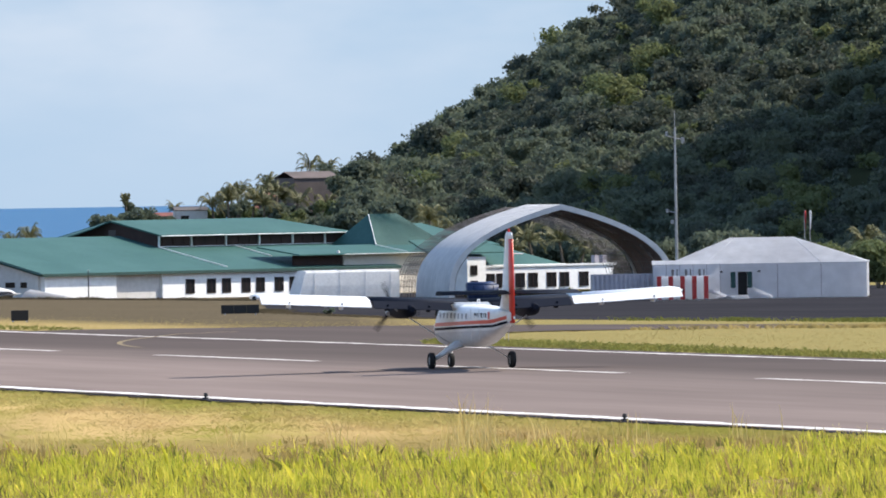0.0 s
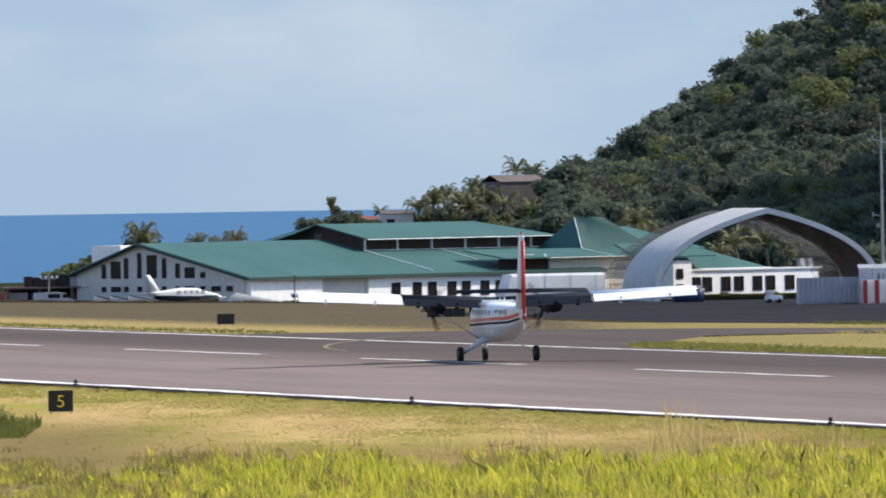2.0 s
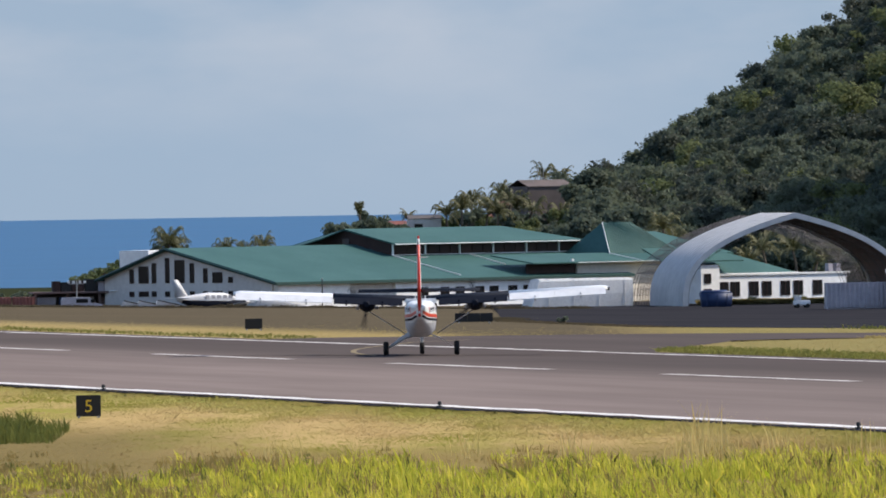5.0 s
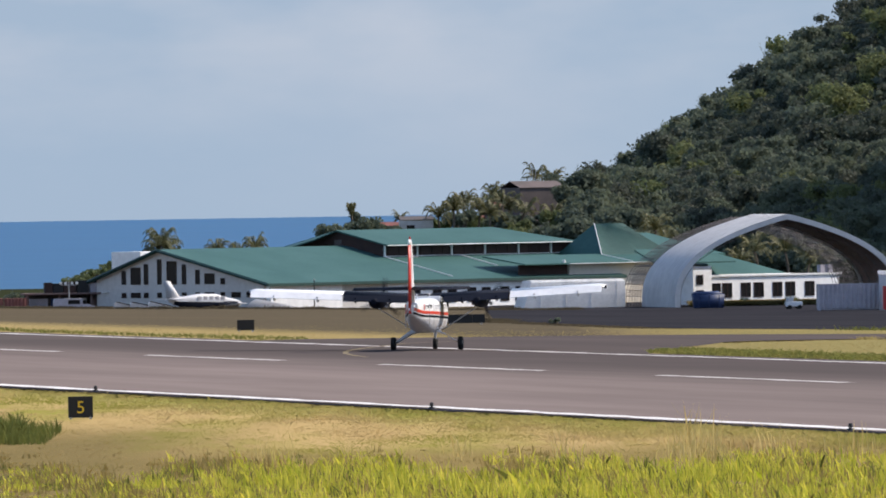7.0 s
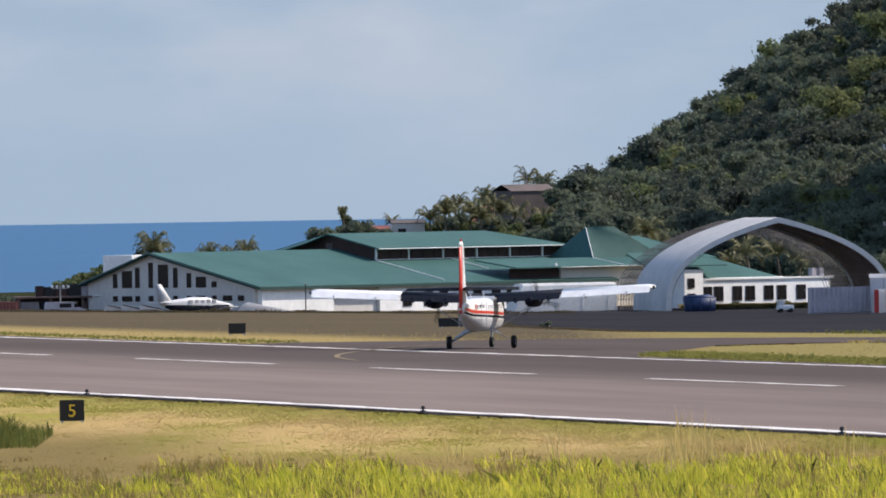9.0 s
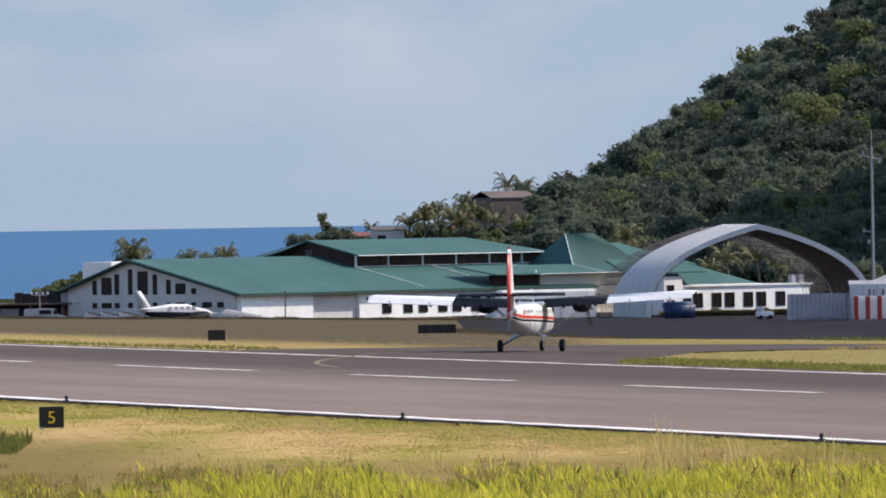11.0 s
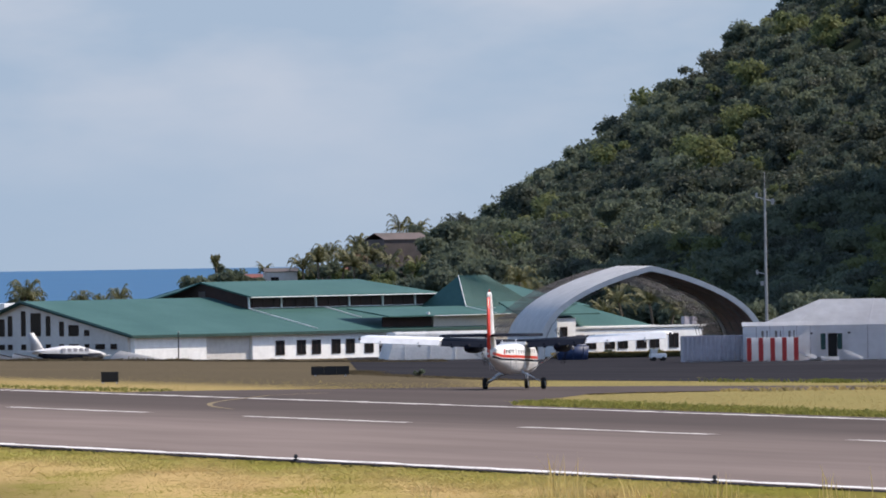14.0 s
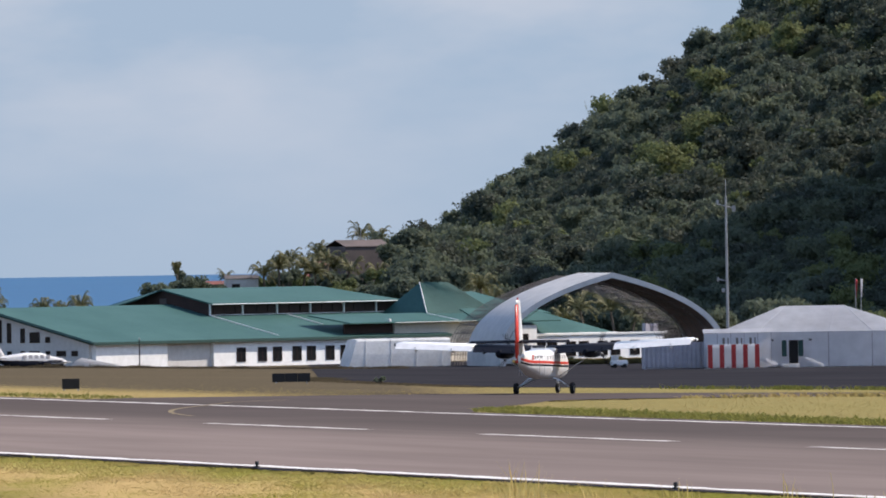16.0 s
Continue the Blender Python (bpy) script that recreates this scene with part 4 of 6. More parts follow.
def build_woods():
    rng = np.random.default_rng(5)
    kinds = {"leaf": [], "leaf_light": [], "leaf_dark": []}
    y = 1345.0
    while y < 1925:
        x = 4.0 + rng.random() * 3
        while x < 0.0535 * y + 8:
            px, py = x + rng.normal() * 1.9, y + rng.normal() * 5
            r = 1.5 + 2.5 * rng.random() ** 2 + (1.0 if rng.random() < 0.06 else 0)
            pick = noise.noise((px * 0.10, py * 0.03, 7.0)) + 0.38 * rng.normal()
            kind = "leaf_light" if pick > 0.55 else "leaf_dark" if pick < -0.30 else "leaf"
            if px > 17 + 4 * rng.random() and rng.random() > 0.08:
                kinds[kind].append((px, py, land(px, py) + r * (0.1 + 0.4 * rng.random()) + 0.3, r))
            x += 3.9
        y += 13.0
    W = tagged(new("hill_woods"), "dense dark green tropical woodland covering the hill", "woodland", kind="stuff")
    for nm, trees in kinds.items():
        cs, rs = lobed(rng, trees, 9)
        v, k = leaf_cloud(rng, cs, rs, 105, 0.22, shell=0.3, stray=0.24)
        poly_mesh({"leaf": "foliage", "leaf_light": "pale_foliage", "leaf_dark": "brownish_foliage"}[nm], v, 3, nm, W)
        poly_mesh("inner_foliage", cores(cs, rs), 3, nm, W)
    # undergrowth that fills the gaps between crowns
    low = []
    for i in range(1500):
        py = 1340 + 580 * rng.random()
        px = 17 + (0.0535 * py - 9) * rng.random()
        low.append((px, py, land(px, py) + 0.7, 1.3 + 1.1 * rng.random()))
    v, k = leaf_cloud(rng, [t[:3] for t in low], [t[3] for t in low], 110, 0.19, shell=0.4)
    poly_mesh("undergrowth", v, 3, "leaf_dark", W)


build_woods()


def frond(bm, base, ang, length, rise, droop, width, rng):
    """A feathered palm frond: midrib and two rows of leaflets."""
    d = Vector((math.cos(ang), math.sin(ang), 0))
    side = Vector((-d.y, d.x, 0))
    pts = []
    for i in range(8):
        t = i / 7
        pts.append(base + d * length * t * (1 - 0.18 * t * t) + Vector((0, 0, rise * math.sin(t * 1.9) - droop * t * t)))
    for i in range(1, 8):
        a, b = pts[i - 1], pts[i]
        w = width * math.sin(0.35 + 2.5 * i / 8)
        for s in (-1, 1):
            for k in range(3):
                o = a.lerp(b, k / 3)
                tip = o + side * s * w * (0.8 + 0.4 * rng.random()) + d * w * 0.5 - Vector((0, 0, w * (0.3 + 0.5 * rng.random())))
                q = a.lerp(b, (k + 0.8) / 3)
                bm.faces.new([bm.verts.new(o), bm.verts.new(q), bm.verts.new(tip)])
    for a, b in zip(pts, pts[1:]):
        tube(bm, a, b, 0.035, seg=3)


def palm(x, y, z0, height, size, seed, label="slender coconut palm with drooping green fronds", upright=0.0):
    rng = random.Random(seed)
    P = thing("palm_tree", pose(x, y, z0), label, "palm tree", "palms")
    bm = bmesh.new()
    lean = Vector((rng.uniform(-0.6, 0.6), rng.uniform(-0.5, 0.5), 0))
    pts = [lean * (t / 6) ** 2 + Vector((0, 0, height * t / 6)) for t in range(7)]
    for i, (a, b) in enumerate(zip(pts, pts[1:])):
        tube(bm, a, b, 0.2 - 0.015 * i, 0.2 - 0.015 * (i + 1), seg=7)
    part("trunk", bm, "bark", P)
    bm = bmesh.new()
    for i in range(26):
        frond(bm, pts[-1], i * 2.4 + rng.uniform(-0.3, 0.3), size * rng.uniform(0.75, 1.1) * (1 - 0.55 * upright), size * (rng.uniform(0.05, 1.0) + upright), size * rng.uniform(0.1, 0.7) * (1 - upright), size * (0.16 + 0.1 * upright), rng)
    part("crown", bm, "palm", P)
    return P


def bush(name, x, y, top, w, h, seed, material="leaf", label="low leafy green shrub beside the buildings", category="shrub"):
    """A shrub or small tree rooted in the ground whose crown, h high and w wide, ends at the height top."""
    rng = np.random.default_rng(seed)
    g = land(x, y)
    B = thing(name, pose(x, y, g), label, category)
    base = top - g - h
    k = max(6, int(w * 3.2))
    cs = [((rng.random() - 0.5) * w * 0.8, (rng.random() - 0.5) * w * 0.6, base + h * (0.2 + 0.55 * rng.random())) for i in range(k)]
    rs = [h * (0.2 + 0.2 * rng.random()) for i in range(k)]
    v, _ = leaf_cloud(rng, cs, rs, 380, 0.11 + 0.02 * h, shell=0.4, stray=0.2)
    poly_mesh("crown", v, 3, material, B)
    bm = bmesh.new()
    for c in cs[:4]:
        tube(bm, (c[0] * 0.15, c[1] * 0.15, -0.3), (c[0] * 0.7, c[1] * 0.7, c[2]), 0.13, 0.05, seg=6)
    part("trunk", bm, "bark", B)
    return B


def build_plants():
    g = land
    for i, (x, y, top, size) in enumerate(((-27.0, 1300, 3.3, 2.3), (-26.4, 1303, 2.9, 2.0), (-27.6, 1304, 3.0, 2.0), (-21.0, 1310, 2.4, 1.9), (-17.4, 1305, 2.8, 1.9), (-19.3, 1330, 2.0, 1.7), (12.2, 1475, 9.5, 2.1), (7.8, 1462, 7.4, 2.2), (3.4, 1440, 6.0, 2.0), (6.6, 1436, 6.0, 2.2), (9.2, 1438, 6.0, 2.0), (22.8, 1262, 4.2, 2.3), (10.4, 1434, 5.6, 2.2), (8.4, 1436, 6.6, 1.9), (13.6, 1432, 5.2, 2.0), (36.8, 1300, 1.6, 2.6), (38.6, 1306, 1.0, 2.2), (33.5, 1290, 1.8, 2.4), (31.6, 1296, 0.4, 2.2), (40.2, 1300, 0.6, 2.2), (1.5, 1410, 5.4, 2.0), (3.0, 1408, 6.0, 2.2), (5.4, 1409, 5.9, 2.2), (7.0, 1408, 5.5, 2.4), (4.2, 1430, 6.8, 2.0), (14.8, 1480, 9.0, 1.9), (-2.4, 1432, 5.0, 1.3), (24.2, 1270, 3.0, 2.0), (62.0, 1200, 1.6, 2.2))):
        palm(x, y, g(x, y) - 0.1, top - g(x, y), size, 40 + i)
    palm(-7.3, 1300, g(-7.3, 1300) - 0.1, 8.5, 0.95, 90, "tall thin palm with a small tight upright crown", 0.55)
    bush("shrub", -7.3, 1301, 6.2, 0.5, 1.2, 290, "leaf", "tall narrow leafy shrub behind the terminal")
    trees = ((11.4, 1441, 6.3, 4.6, 2.4, "leaf"), (14.2, 1440, 6.8, 3.4, 2.2, "leaf"), (-27, 1304, 2.9, 3.4, 2.0, "leaf"), (-20.5, 1318, 2.1, 4.0, 1.6, "leaf"), (-17.5, 1318, 2.2, 3.0, 1.6, "leaf"), (-9.0, 1296, 5.1, 4.6, 2.2, "leaf"), (-6.6, 1298, 5.6, 3.6, 2.2, "leaf"), (-4.6, 1300, 5.0, 4.0, 2.0, "leaf"), (-29.6, 1242, 2.0, 5.0, 1.6, "leaf_light"), (-31.4, 1240, 1.4, 5.0, 1.6, "leaf_light"), (-33.2, 1239, 0.8, 4.6, 1.4, "leaf_light"),
             (0.8, 1416, 4.4, 3.6, 3.0, "leaf"), (4.4, 1412, 4.6, 4.4, 3.4, "leaf"), (9.0, 1412, 4.8, 4.6, 3.6, "leaf"), (13.4, 1412, 5.0, 4.6, 4.0, "leaf"), (17.6, 1412, 6.6, 4.6, 5.0, "leaf"), (20.5, 1400, 6.0, 5.0, 5.0, "leaf"), (1.6, 1426, 6.2, 3.0, 2.2, "leaf"), (3.6, 1424, 6.9, 3.4, 2.6, "leaf_light"), (5.6, 1428, 6.2, 3.0, 2.2, "leaf"), (8.0, 1426, 6.4, 3.2, 2.4, "leaf_light"), (10.0, 1424, 5.6, 3.2, 2.0, "leaf"), (12.4, 1426, 5.4, 3.4, 2.0, "leaf"), (14.6, 1430, 6.6, 3.4, 2.6, "leaf"), (16.4, 1440, 8.6, 3.4, 3.4, "leaf"), (8.6, 1470, 8.2, 3.0, 2.8, "leaf_light"), (15.6, 1470, 9.8, 3.4, 2.6, "leaf"), (17.6, 1455, 10.0, 3.6, 4.6, "leaf"), (18.6, 1430, 8.4, 4.0, 5.0, "leaf"), (-1.0, 1420, 4.4, 3.0, 1.6, "leaf"), (-3.6, 1424, 4.6, 2.6, 1.4, "leaf"),
             (62.5, 1180, 1.8, 5.0, 3.6, "leaf_light"), (59.5, 1230, 1.2, 5.0, 3.6, "leaf_light"), (44.6, 1240, 2.0, 3.6, 3.0, "leaf"), (36.0, 1330, 1.6, 7.0, 3.6, "leaf"), (30.0, 1330, 1.0, 7.0, 3.2, "leaf"), (24.0, 1340, 4.0, 8.0, 4.4, "leaf"), (17.0, 1380, 4.6, 6.0, 4.6, "leaf"), (66.0, 1240, 2.2, 6.0, 5.0, "leaf"), (52.0, 1260, 2.4, 7.0, 5.0, "leaf"), (41.5, 1320, 1.8, 6.0, 3.6, "leaf"))
    trees += ((-40.5, 1242, -0.9, 5.0, 1.4, "leaf"), (-44.0, 1244, -1.1, 5.0, 1.3, "leaf_light"), (26.6, 1172, -1.9, 1.6, 0.7, "leaf_light"), (29.0, 1174, -2.0, 1.4, 0.6, "leaf"), (33.6, 1178, -2.0, 1.6, 0.6, "leaf_light"), (9.4, 942, -0.9, 1.3, 0.45, "leaf"))
    for i, (x, y, top, w, h, m) in enumerate(trees):
        if 0 < x < 16 and 1405 < y < 1445:
            top, h, m = top - 0.9, h * 0.8, "leaf_light" if i % 2 else "leaf"
        if h > 2.1:
            bush("tree", x, y, top, w, h, 300 + i, m, "leafy tropical tree with an uneven crown", "tree")
        else:
            bush("shrub", x, y, top, w, h, 300 + i, m)


build_plants()


# ---- twin-engined aeroplane that rolls out and turns off ----
FUSE = [(6.45, 0.10, 1.58, 1.78), (6.2, 0.32, 1.36, 1.98), (5.6, 0.54, 1.18, 2.14), (4.7, 0.70, 1.04, 2.26), (4.1, 0.78, 1.00, 2.62), (3.5, 0.81, 0.98, 2.84), (2.0, 0.83, 0.97, 2.88), (-1.8, 0.83, 0.98, 2.88), (-3.2, 0.80, 1.10, 2.86), (-4.8, 0.68, 1.36, 2.82), (-6.4, 0.48, 1.66, 2.76), (-7.9, 0.25, 1.96, 2.70), (-8.95, 0.08, 2.16, 2.62)]


def fuse_at(y):
    for a, b in zip(FUSE, FUSE[1:]):
        if b[0] <= y <= a[0]:
            k = (a[0] - y) / (a[0] - b[0])
            return [a[i] + (b[i] - a[i]) * k for i in range(4)]
    return list(FUSE[-1])


def keel(q):
    """The body narrows towards its keel (q = -1)."""
    return 1 - 0.26 * max(0.0, min(1.0, -q)) ** 1.4


def fuse_half(y, z):
    _, hw, lo, hi = fuse_at(y)
    q = abs((z - (lo + hi) / 2) / ((hi - lo) / 2))
    return hw * max(0.0, 1 - min(1.0, q) ** 3.8) ** (1 / 3.8) * keel((z - (lo + hi) / 2) / ((hi - lo) / 2))


def fuse_ring(y, hw, lo, hi, k=28):
    out = []
    for i in range(k):
        a = 2 * math.pi * i / k
        c, s = math.cos(a), math.sin(a)
        q = abs(s) ** (2 / 3.8) * (1 if s > 0 else -1)
        out.append((hw * abs(c) ** (2 / 3.8) * (1 if c > 0 else -1) * keel(q), y, (lo + hi) / 2 + (hi - lo) / 2 * abs(s) ** (2 / 3.8) * (1 if s > 0 else -1)))
    return out


def foil(c, t, y0, x, z):
    """Aerofoil ring in the yz plane: leading edge at y0, chord c to the rear."""
    prof = ((0, 0), (0.03, 0.5), (0.12, 0.85), (0.3, 1.0), (0.6, 0.75), (1.0, 0.06), (1.0, -0.04), (0.6, -0.3), (0.3, -0.42), (0.1, -0.38), (0.03, -0.25))
    return [(x, y0 - c * a, z + t * b) for a, b in prof]


def side_strip(bm, ys, z_of, width, off=0.012):
    for s in (-1, 1):
        prev = None
        for y in ys:
            z = z_of(y)
            row = [bm.verts.new((s * (fuse_half(y, z + d) + off), y, z + d)) for d in (-width / 2, 0, width / 2)]
            if prev:
                for i in range(2):
                    bm.faces.new((prev[i], row[i], row[i + 1], prev[i + 1]))
            prev = row


def wheel(parent, x, y, r, w):
    bm = bmesh.new()
    prof = [(0.55 * r, -w * 0.42), (0.85 * r, -w / 2), (0.97 * r, -w * 0.36), (r, -w * 0.12), (r, w * 0.12), (0.97 * r, w * 0.36), (0.85 * r, w / 2), (0.55 * r, w * 0.42)]
    k = 22
    rows = [[bm.verts.new((b, a * math.cos(2 * math.pi * i / k), a * math.sin(2 * math.pi * i / k))) for a, b in prof] for i in range(k)]
    for i in range(k):
        for j in range(len(prof)):
            f = bm.faces.new((rows[i][j], rows[(i + 1) % k][j], rows[(i + 1) % k][(j + 1) % len(prof)], rows[i][(j + 1) % len(prof)]))
            f.smooth = True
    wh = part("wheel", bm, "tyre", parent, "black rubber tyre on a grey hub")
    wh.location = (x, y, r)
    part("hub", tube(bmesh.new(), (-w * 0.36, 0, 0), (w * 0.36, 0, 0), 0.56 * r, seg=16), "hub", wh)
    return wh


def build_aeroplane():
    A = thing("aeroplane", pose(0, 0, 0), "white high-wing twin propeller aeroplane with navy trim and red rudder", "aeroplane")
    part("fuselage", loft(bmesh.new(), [fuse_ring(*s) for s in FUSE]), "plane_white", A)
    ys = [4.6 - 0.45 * i for i in range(30)]
    for nm, dz, wd, mt in (("cheat_line", 0.0, 0.16, "plane_red"), ("cheat_line", -0.2, 0.11, "plane_navy")):
        bm = bmesh.new()
        side_strip(bm, ys, lambda y: 1.98 - 0.022 * (y - 2) + dz + (0.0 if y > -6.5 else 0.08 * (-6.5 - y)), wd)
        part(nm, bm, mt, A, "red stripe along the fuselage" if dz == 0 else "navy stripe along the fuselage")
    bm = bmesh.new()
    rings = []
    for y, hw, lo, hi in FUSE[2:-1]:
        z1 = min(hi, max(lo + 0.05, 1.62 - 0.02 * (y - 2)))
        pts = []
        for i in range(13):
            a = math.pi + math.pi * i / 12
            zz = lo + (z1 - lo) * (1 - abs(math.sin(a)) ** 1.2)
            pts.append((math.copysign(fuse_half(y, max(zz, lo + 0.001)) + 0.008, math.cos(a)) if 0 < i < 12 else math.copysign(fuse_half(y, zz) + 0.008, math.cos(a)), y, zz - 0.008))
        rings.append(pts)
    rows = [[bm.verts.new(p) for p in r] for r in rings]
    for a, b in zip(rows, rows[1:]):
        for i in range(12):
            f = bm.faces.new((a[i], a[i + 1], b[i + 1], b[i]))
            f.smooth = True
    part("belly", bm, "plane_grey", A, "grey painted belly")
    # cabin windows, doors, windscreen
    for s in (-1, 1):
        for y in (2.9, 2.1, 1.3, 0.5, -0.3, -1.1, -1.9, -2.7):
            x = fuse_half(y, 2.38) * s
            part("cabin_window", boxed(min(x - 0.02, x + 0.03), max(x - 0.02, x + 0.03) - 0.02, y - 0.13, y + 0.13, 2.26, 2.50), "cabin_pane", A)
        for y0, y1 in ((-3.6, -2.95), (-4.9, -4.86)):
            x = fuse_half(y0, 2.2) * s
            part("door_seam", boxed(x - 0.012, x + 0.012, y0, y0 + 0.03, 1.3, 2.7), "plane_grey", A)
    part("windscreen", loft(bmesh.new(), [[(x * 1.01, y + 0.03, z) for x, y, z in fuse_ring(4.55, 0.74, 2.1, 2.34, 12)], [(x * 1.0, y + 0.06, z) for x, y, z in fuse_ring(3.75, 0.86, 2.2, 2.76, 12)]]), "pane", A)
    # registration as plain bars, and a small tail emblem
    for s in (-1, 1):
        for i, (y, w) in enumerate(((-4.15, 0.26), (-4.5, 0.2), (-4.8, 0.12), (-5.1, 0.3), (-5.42, 0.1), (-5.7, 0.24))):
            x = fuse_half(y, 2.5) * s
            part("registration_bar", boxed(x - 0.012, x + 0.015, y - w / 2, y + w / 2 - 0.04, 2.34, 2.54), "plane_navy", A)
        x = fuse_half(-6.1, 2.45) * s
        part("emblem", boxed(x - 0.012, x + 0.015, -6.3, -6.02, 2.28, 2.6), "plane_red", A, "small red emblem")
    # wing, in a centre and two outer halves
    def wz(x):
        return 2.90 + 0.045 * abs(x)
    for s in (-1, 1):
        part("wing", loft(bmesh.new(), [foil(1.75, 0.21, 1.7, s * x, wz(x)) for x in (0.0, 4.6)]), "plane_navy", A, "navy inner wing")
        part("wing", loft(bmesh.new(), [foil(1.75, 0.20, 1.7, s * x, wz(x)) for x in (4.62, 9.5)] + [foil(1.5, 0.12, 1.6, s * 9.86, wz(9.9))]), "plane_white", A, "white outer wing")
        # lowered flaps and drooped ailerons
        def panel(x0, x1, y0, z0, y1, z1, t):
            bm = bmesh.new()
            rings = []
            for x in (x0, x1):
                b = wz(x) - 2.90
                rings.append([(s * x, y0, z0 + b + t), (s * x, y0 + 0.08, z0 + b), (s * x, y0, z0 + b - t), (s * x, y1, z1 + b - 0.01), (s * x, y1, z1 + b + 0.01)])
            return loft(bm, rings, soft=False)
        part("flap", panel(0.95, 4.55, -0.02, 2.86, -0.60, 2.58, 0.07), "plane_navy", A, "lowered navy flap")
        part("flap", panel(4.66, 7.02, 0.0, 2.90, -0.52, 2.62, 0.08), "plane_white", A)
        part("aileron", panel(7.03, 9.7, 0.0, 2.90, -0.50, 2.63, 0.08), "plane_white", A)
        for x in (2.0, 3.9, 6.0, 8.4):
            part("hinge_fairing", boxed(s * x - 0.04, s * x + 0.04, -0.45, 0.25, wz(x) - 0.42, wz(x) - 0.12, 0.02), "plane_navy" if x < 4.6 else "plane_grey", A)
        part("wing_tip_light", boxed(s * 9.86 - 0.06, s * 9.86 + 0.06, 0.2, 0.7, wz(9.9) - 0.1, wz(9.9) + 0.08, 0.03), "plane_navy", A)
        # engine nacelle and spinner
        rings = []
        for y, r, z in ((3.55, 0.22, 2.72), (3.3, 0.36, 2.70), (2.4, 0.44, 2.70), (1.0, 0.42, 2.70), (0.0, 0.34, 2.66), (-0.7, 0.12, 2.72)):
            rings.append([(s * 2.85 + r * math.cos(q), y, z + r * 0.95 * math.sin(q)) for q in [2 * math.pi * k / 16 for k in range(16)]])
        nac = part("engine_nacelle", loft(bmesh.new(), rings), "plane_navy", A, "dark engine nacelle under the wing")
        part("exhaust_pipe", tube(bmesh.new(), (s * 2.45, 2.9, 2.55), (s * 2.35, 2.3, 2.5), 0.1, seg=8), "steel", nac)
        part("exhaust_pipe", tube(bmesh.new(), (s * 3.25, 2.9, 2.55), (s * 3.35, 2.3, 2.5), 0.1, seg=8), "steel", nac)
        part("wing_strut", loft(bmesh.new(), [[(s * x + dx, 0.75 + dy, z) for dx, dy in ((-0.05, 0), (0, 0.13), (0.05, 0), (0, -0.13))] for x, z in ((0.82, 1.12), (3.75, 2.98))]), "plane_grey", A, "slanting wing strut")
        # main gear
        part("gear_leg", loft(bmesh.new(), [[(s * x + dx * k, dy * k, z + dz * k) for dx, dy, dz in ((-0.1, -0.26, 0.06), (-0.1, 0.26, 0.06), (0.1, 0.26, -0.06), (0.1, -0.26, -0.06))] for x, z, k in ((0.40, 1.16, 2.1), (0.95, 0.92, 1.15), (1.72, 0.42, 0.5))]), "plane_grey", A, "pale grey faired main gear leg")
        wheel(A, s * 1.855, 0.0, 0.375, 0.27)
        # tailplane half
        part("tailplane", loft(bmesh.new(), [foil(1.5, 0.15, -7.2, 0.0, 3.44), foil(1.3, 0.13, -7.35, s * 3.15, 3.44)]), "plane_navy", A, "dark navy tailplane half")
        part("elevator", loft(bmesh.new(), [foil(0.55, 0.05, -8.72, s * 0.12, 3.42), foil(0.5, 0.04, -8.67, s * 3.12, 3.42)]), "plane_navy", A)
    part("wing_root_fairing", boxed(-0.86, 0.86, -0.4, 1.8, 2.72, 2.98, 0.08), "plane_white", A)
    # fin and rudder
    def fin_ring(y0, y1, z, t):
        return [(t * a, y0 + (y1 - y0) * b, z) for a, b in ((0, 0), (0.7, 0.12), (1, 0.4), (0.5, 1), (-0.5, 1), (-1, 0.4), (-0.7, 0.12))]
    part("fin", loft(bmesh.new(), [fin_ring(-6.2, -8.35, 2.55, 0.13), fin_ring(-6.95, -8.35, 3.4, 0.11), fin_ring(-7.78, -8.35, 5.98, 0.08), fin_ring(-7.95, -8.5, 6.16, 0.05)]), "plane_white", A, "white tail fin")
    part("rudder", loft(bmesh.new(), [fin_ring(-8.38, -9.22, 2.12, 0.085), fin_ring(-8.38, -9.22, 4.0, 0.085), fin_ring(-8.38, -9.12, 5.85, 0.07)]), "plane_red", A, "bright red rudder")
    part("fin_cap", loft(bmesh.new(), [fin_ring(-8.38, -9.12, 5.86, 0.07), fin_ring(-8.38, -9.0, 6.15, 0.05)]), "plane_white", A)
    part("beacon", tube(bmesh.new(), (0, -8.4, 6.15), (0, -8.4, 6.31), 0.06, 0.04), "beacon", A, "red beacon lamp on the fin")
    part("fin_aerial", tube(bmesh.new(), (0, -9.0, 5.2), (0.5, -9.0, 5.2), 0.02, seg=4), "plane_white", A)
    # nose gear
    part("nose_leg", tube(bmesh.new(), (0, 4.5, 1.15), (0, 4.53, 0.3), 0.09, 0.07), "plane_grey", A)
    wheel(A, 0, 4.53, 0.32, 0.24)
    for x in (-0.25, 0.25):
        part("roof_aerial", tube(bmesh.new(), (x, -1.5 + x * 4, 2.86), (x, -1.7 + x * 4, 3.12), 0.025, seg=5), "plane_white", A)
    part("tail_light", boxed(-0.04, 0.04, -9.3, -9.22, 2.3, 2.42), "plane_white", A)
    props = []
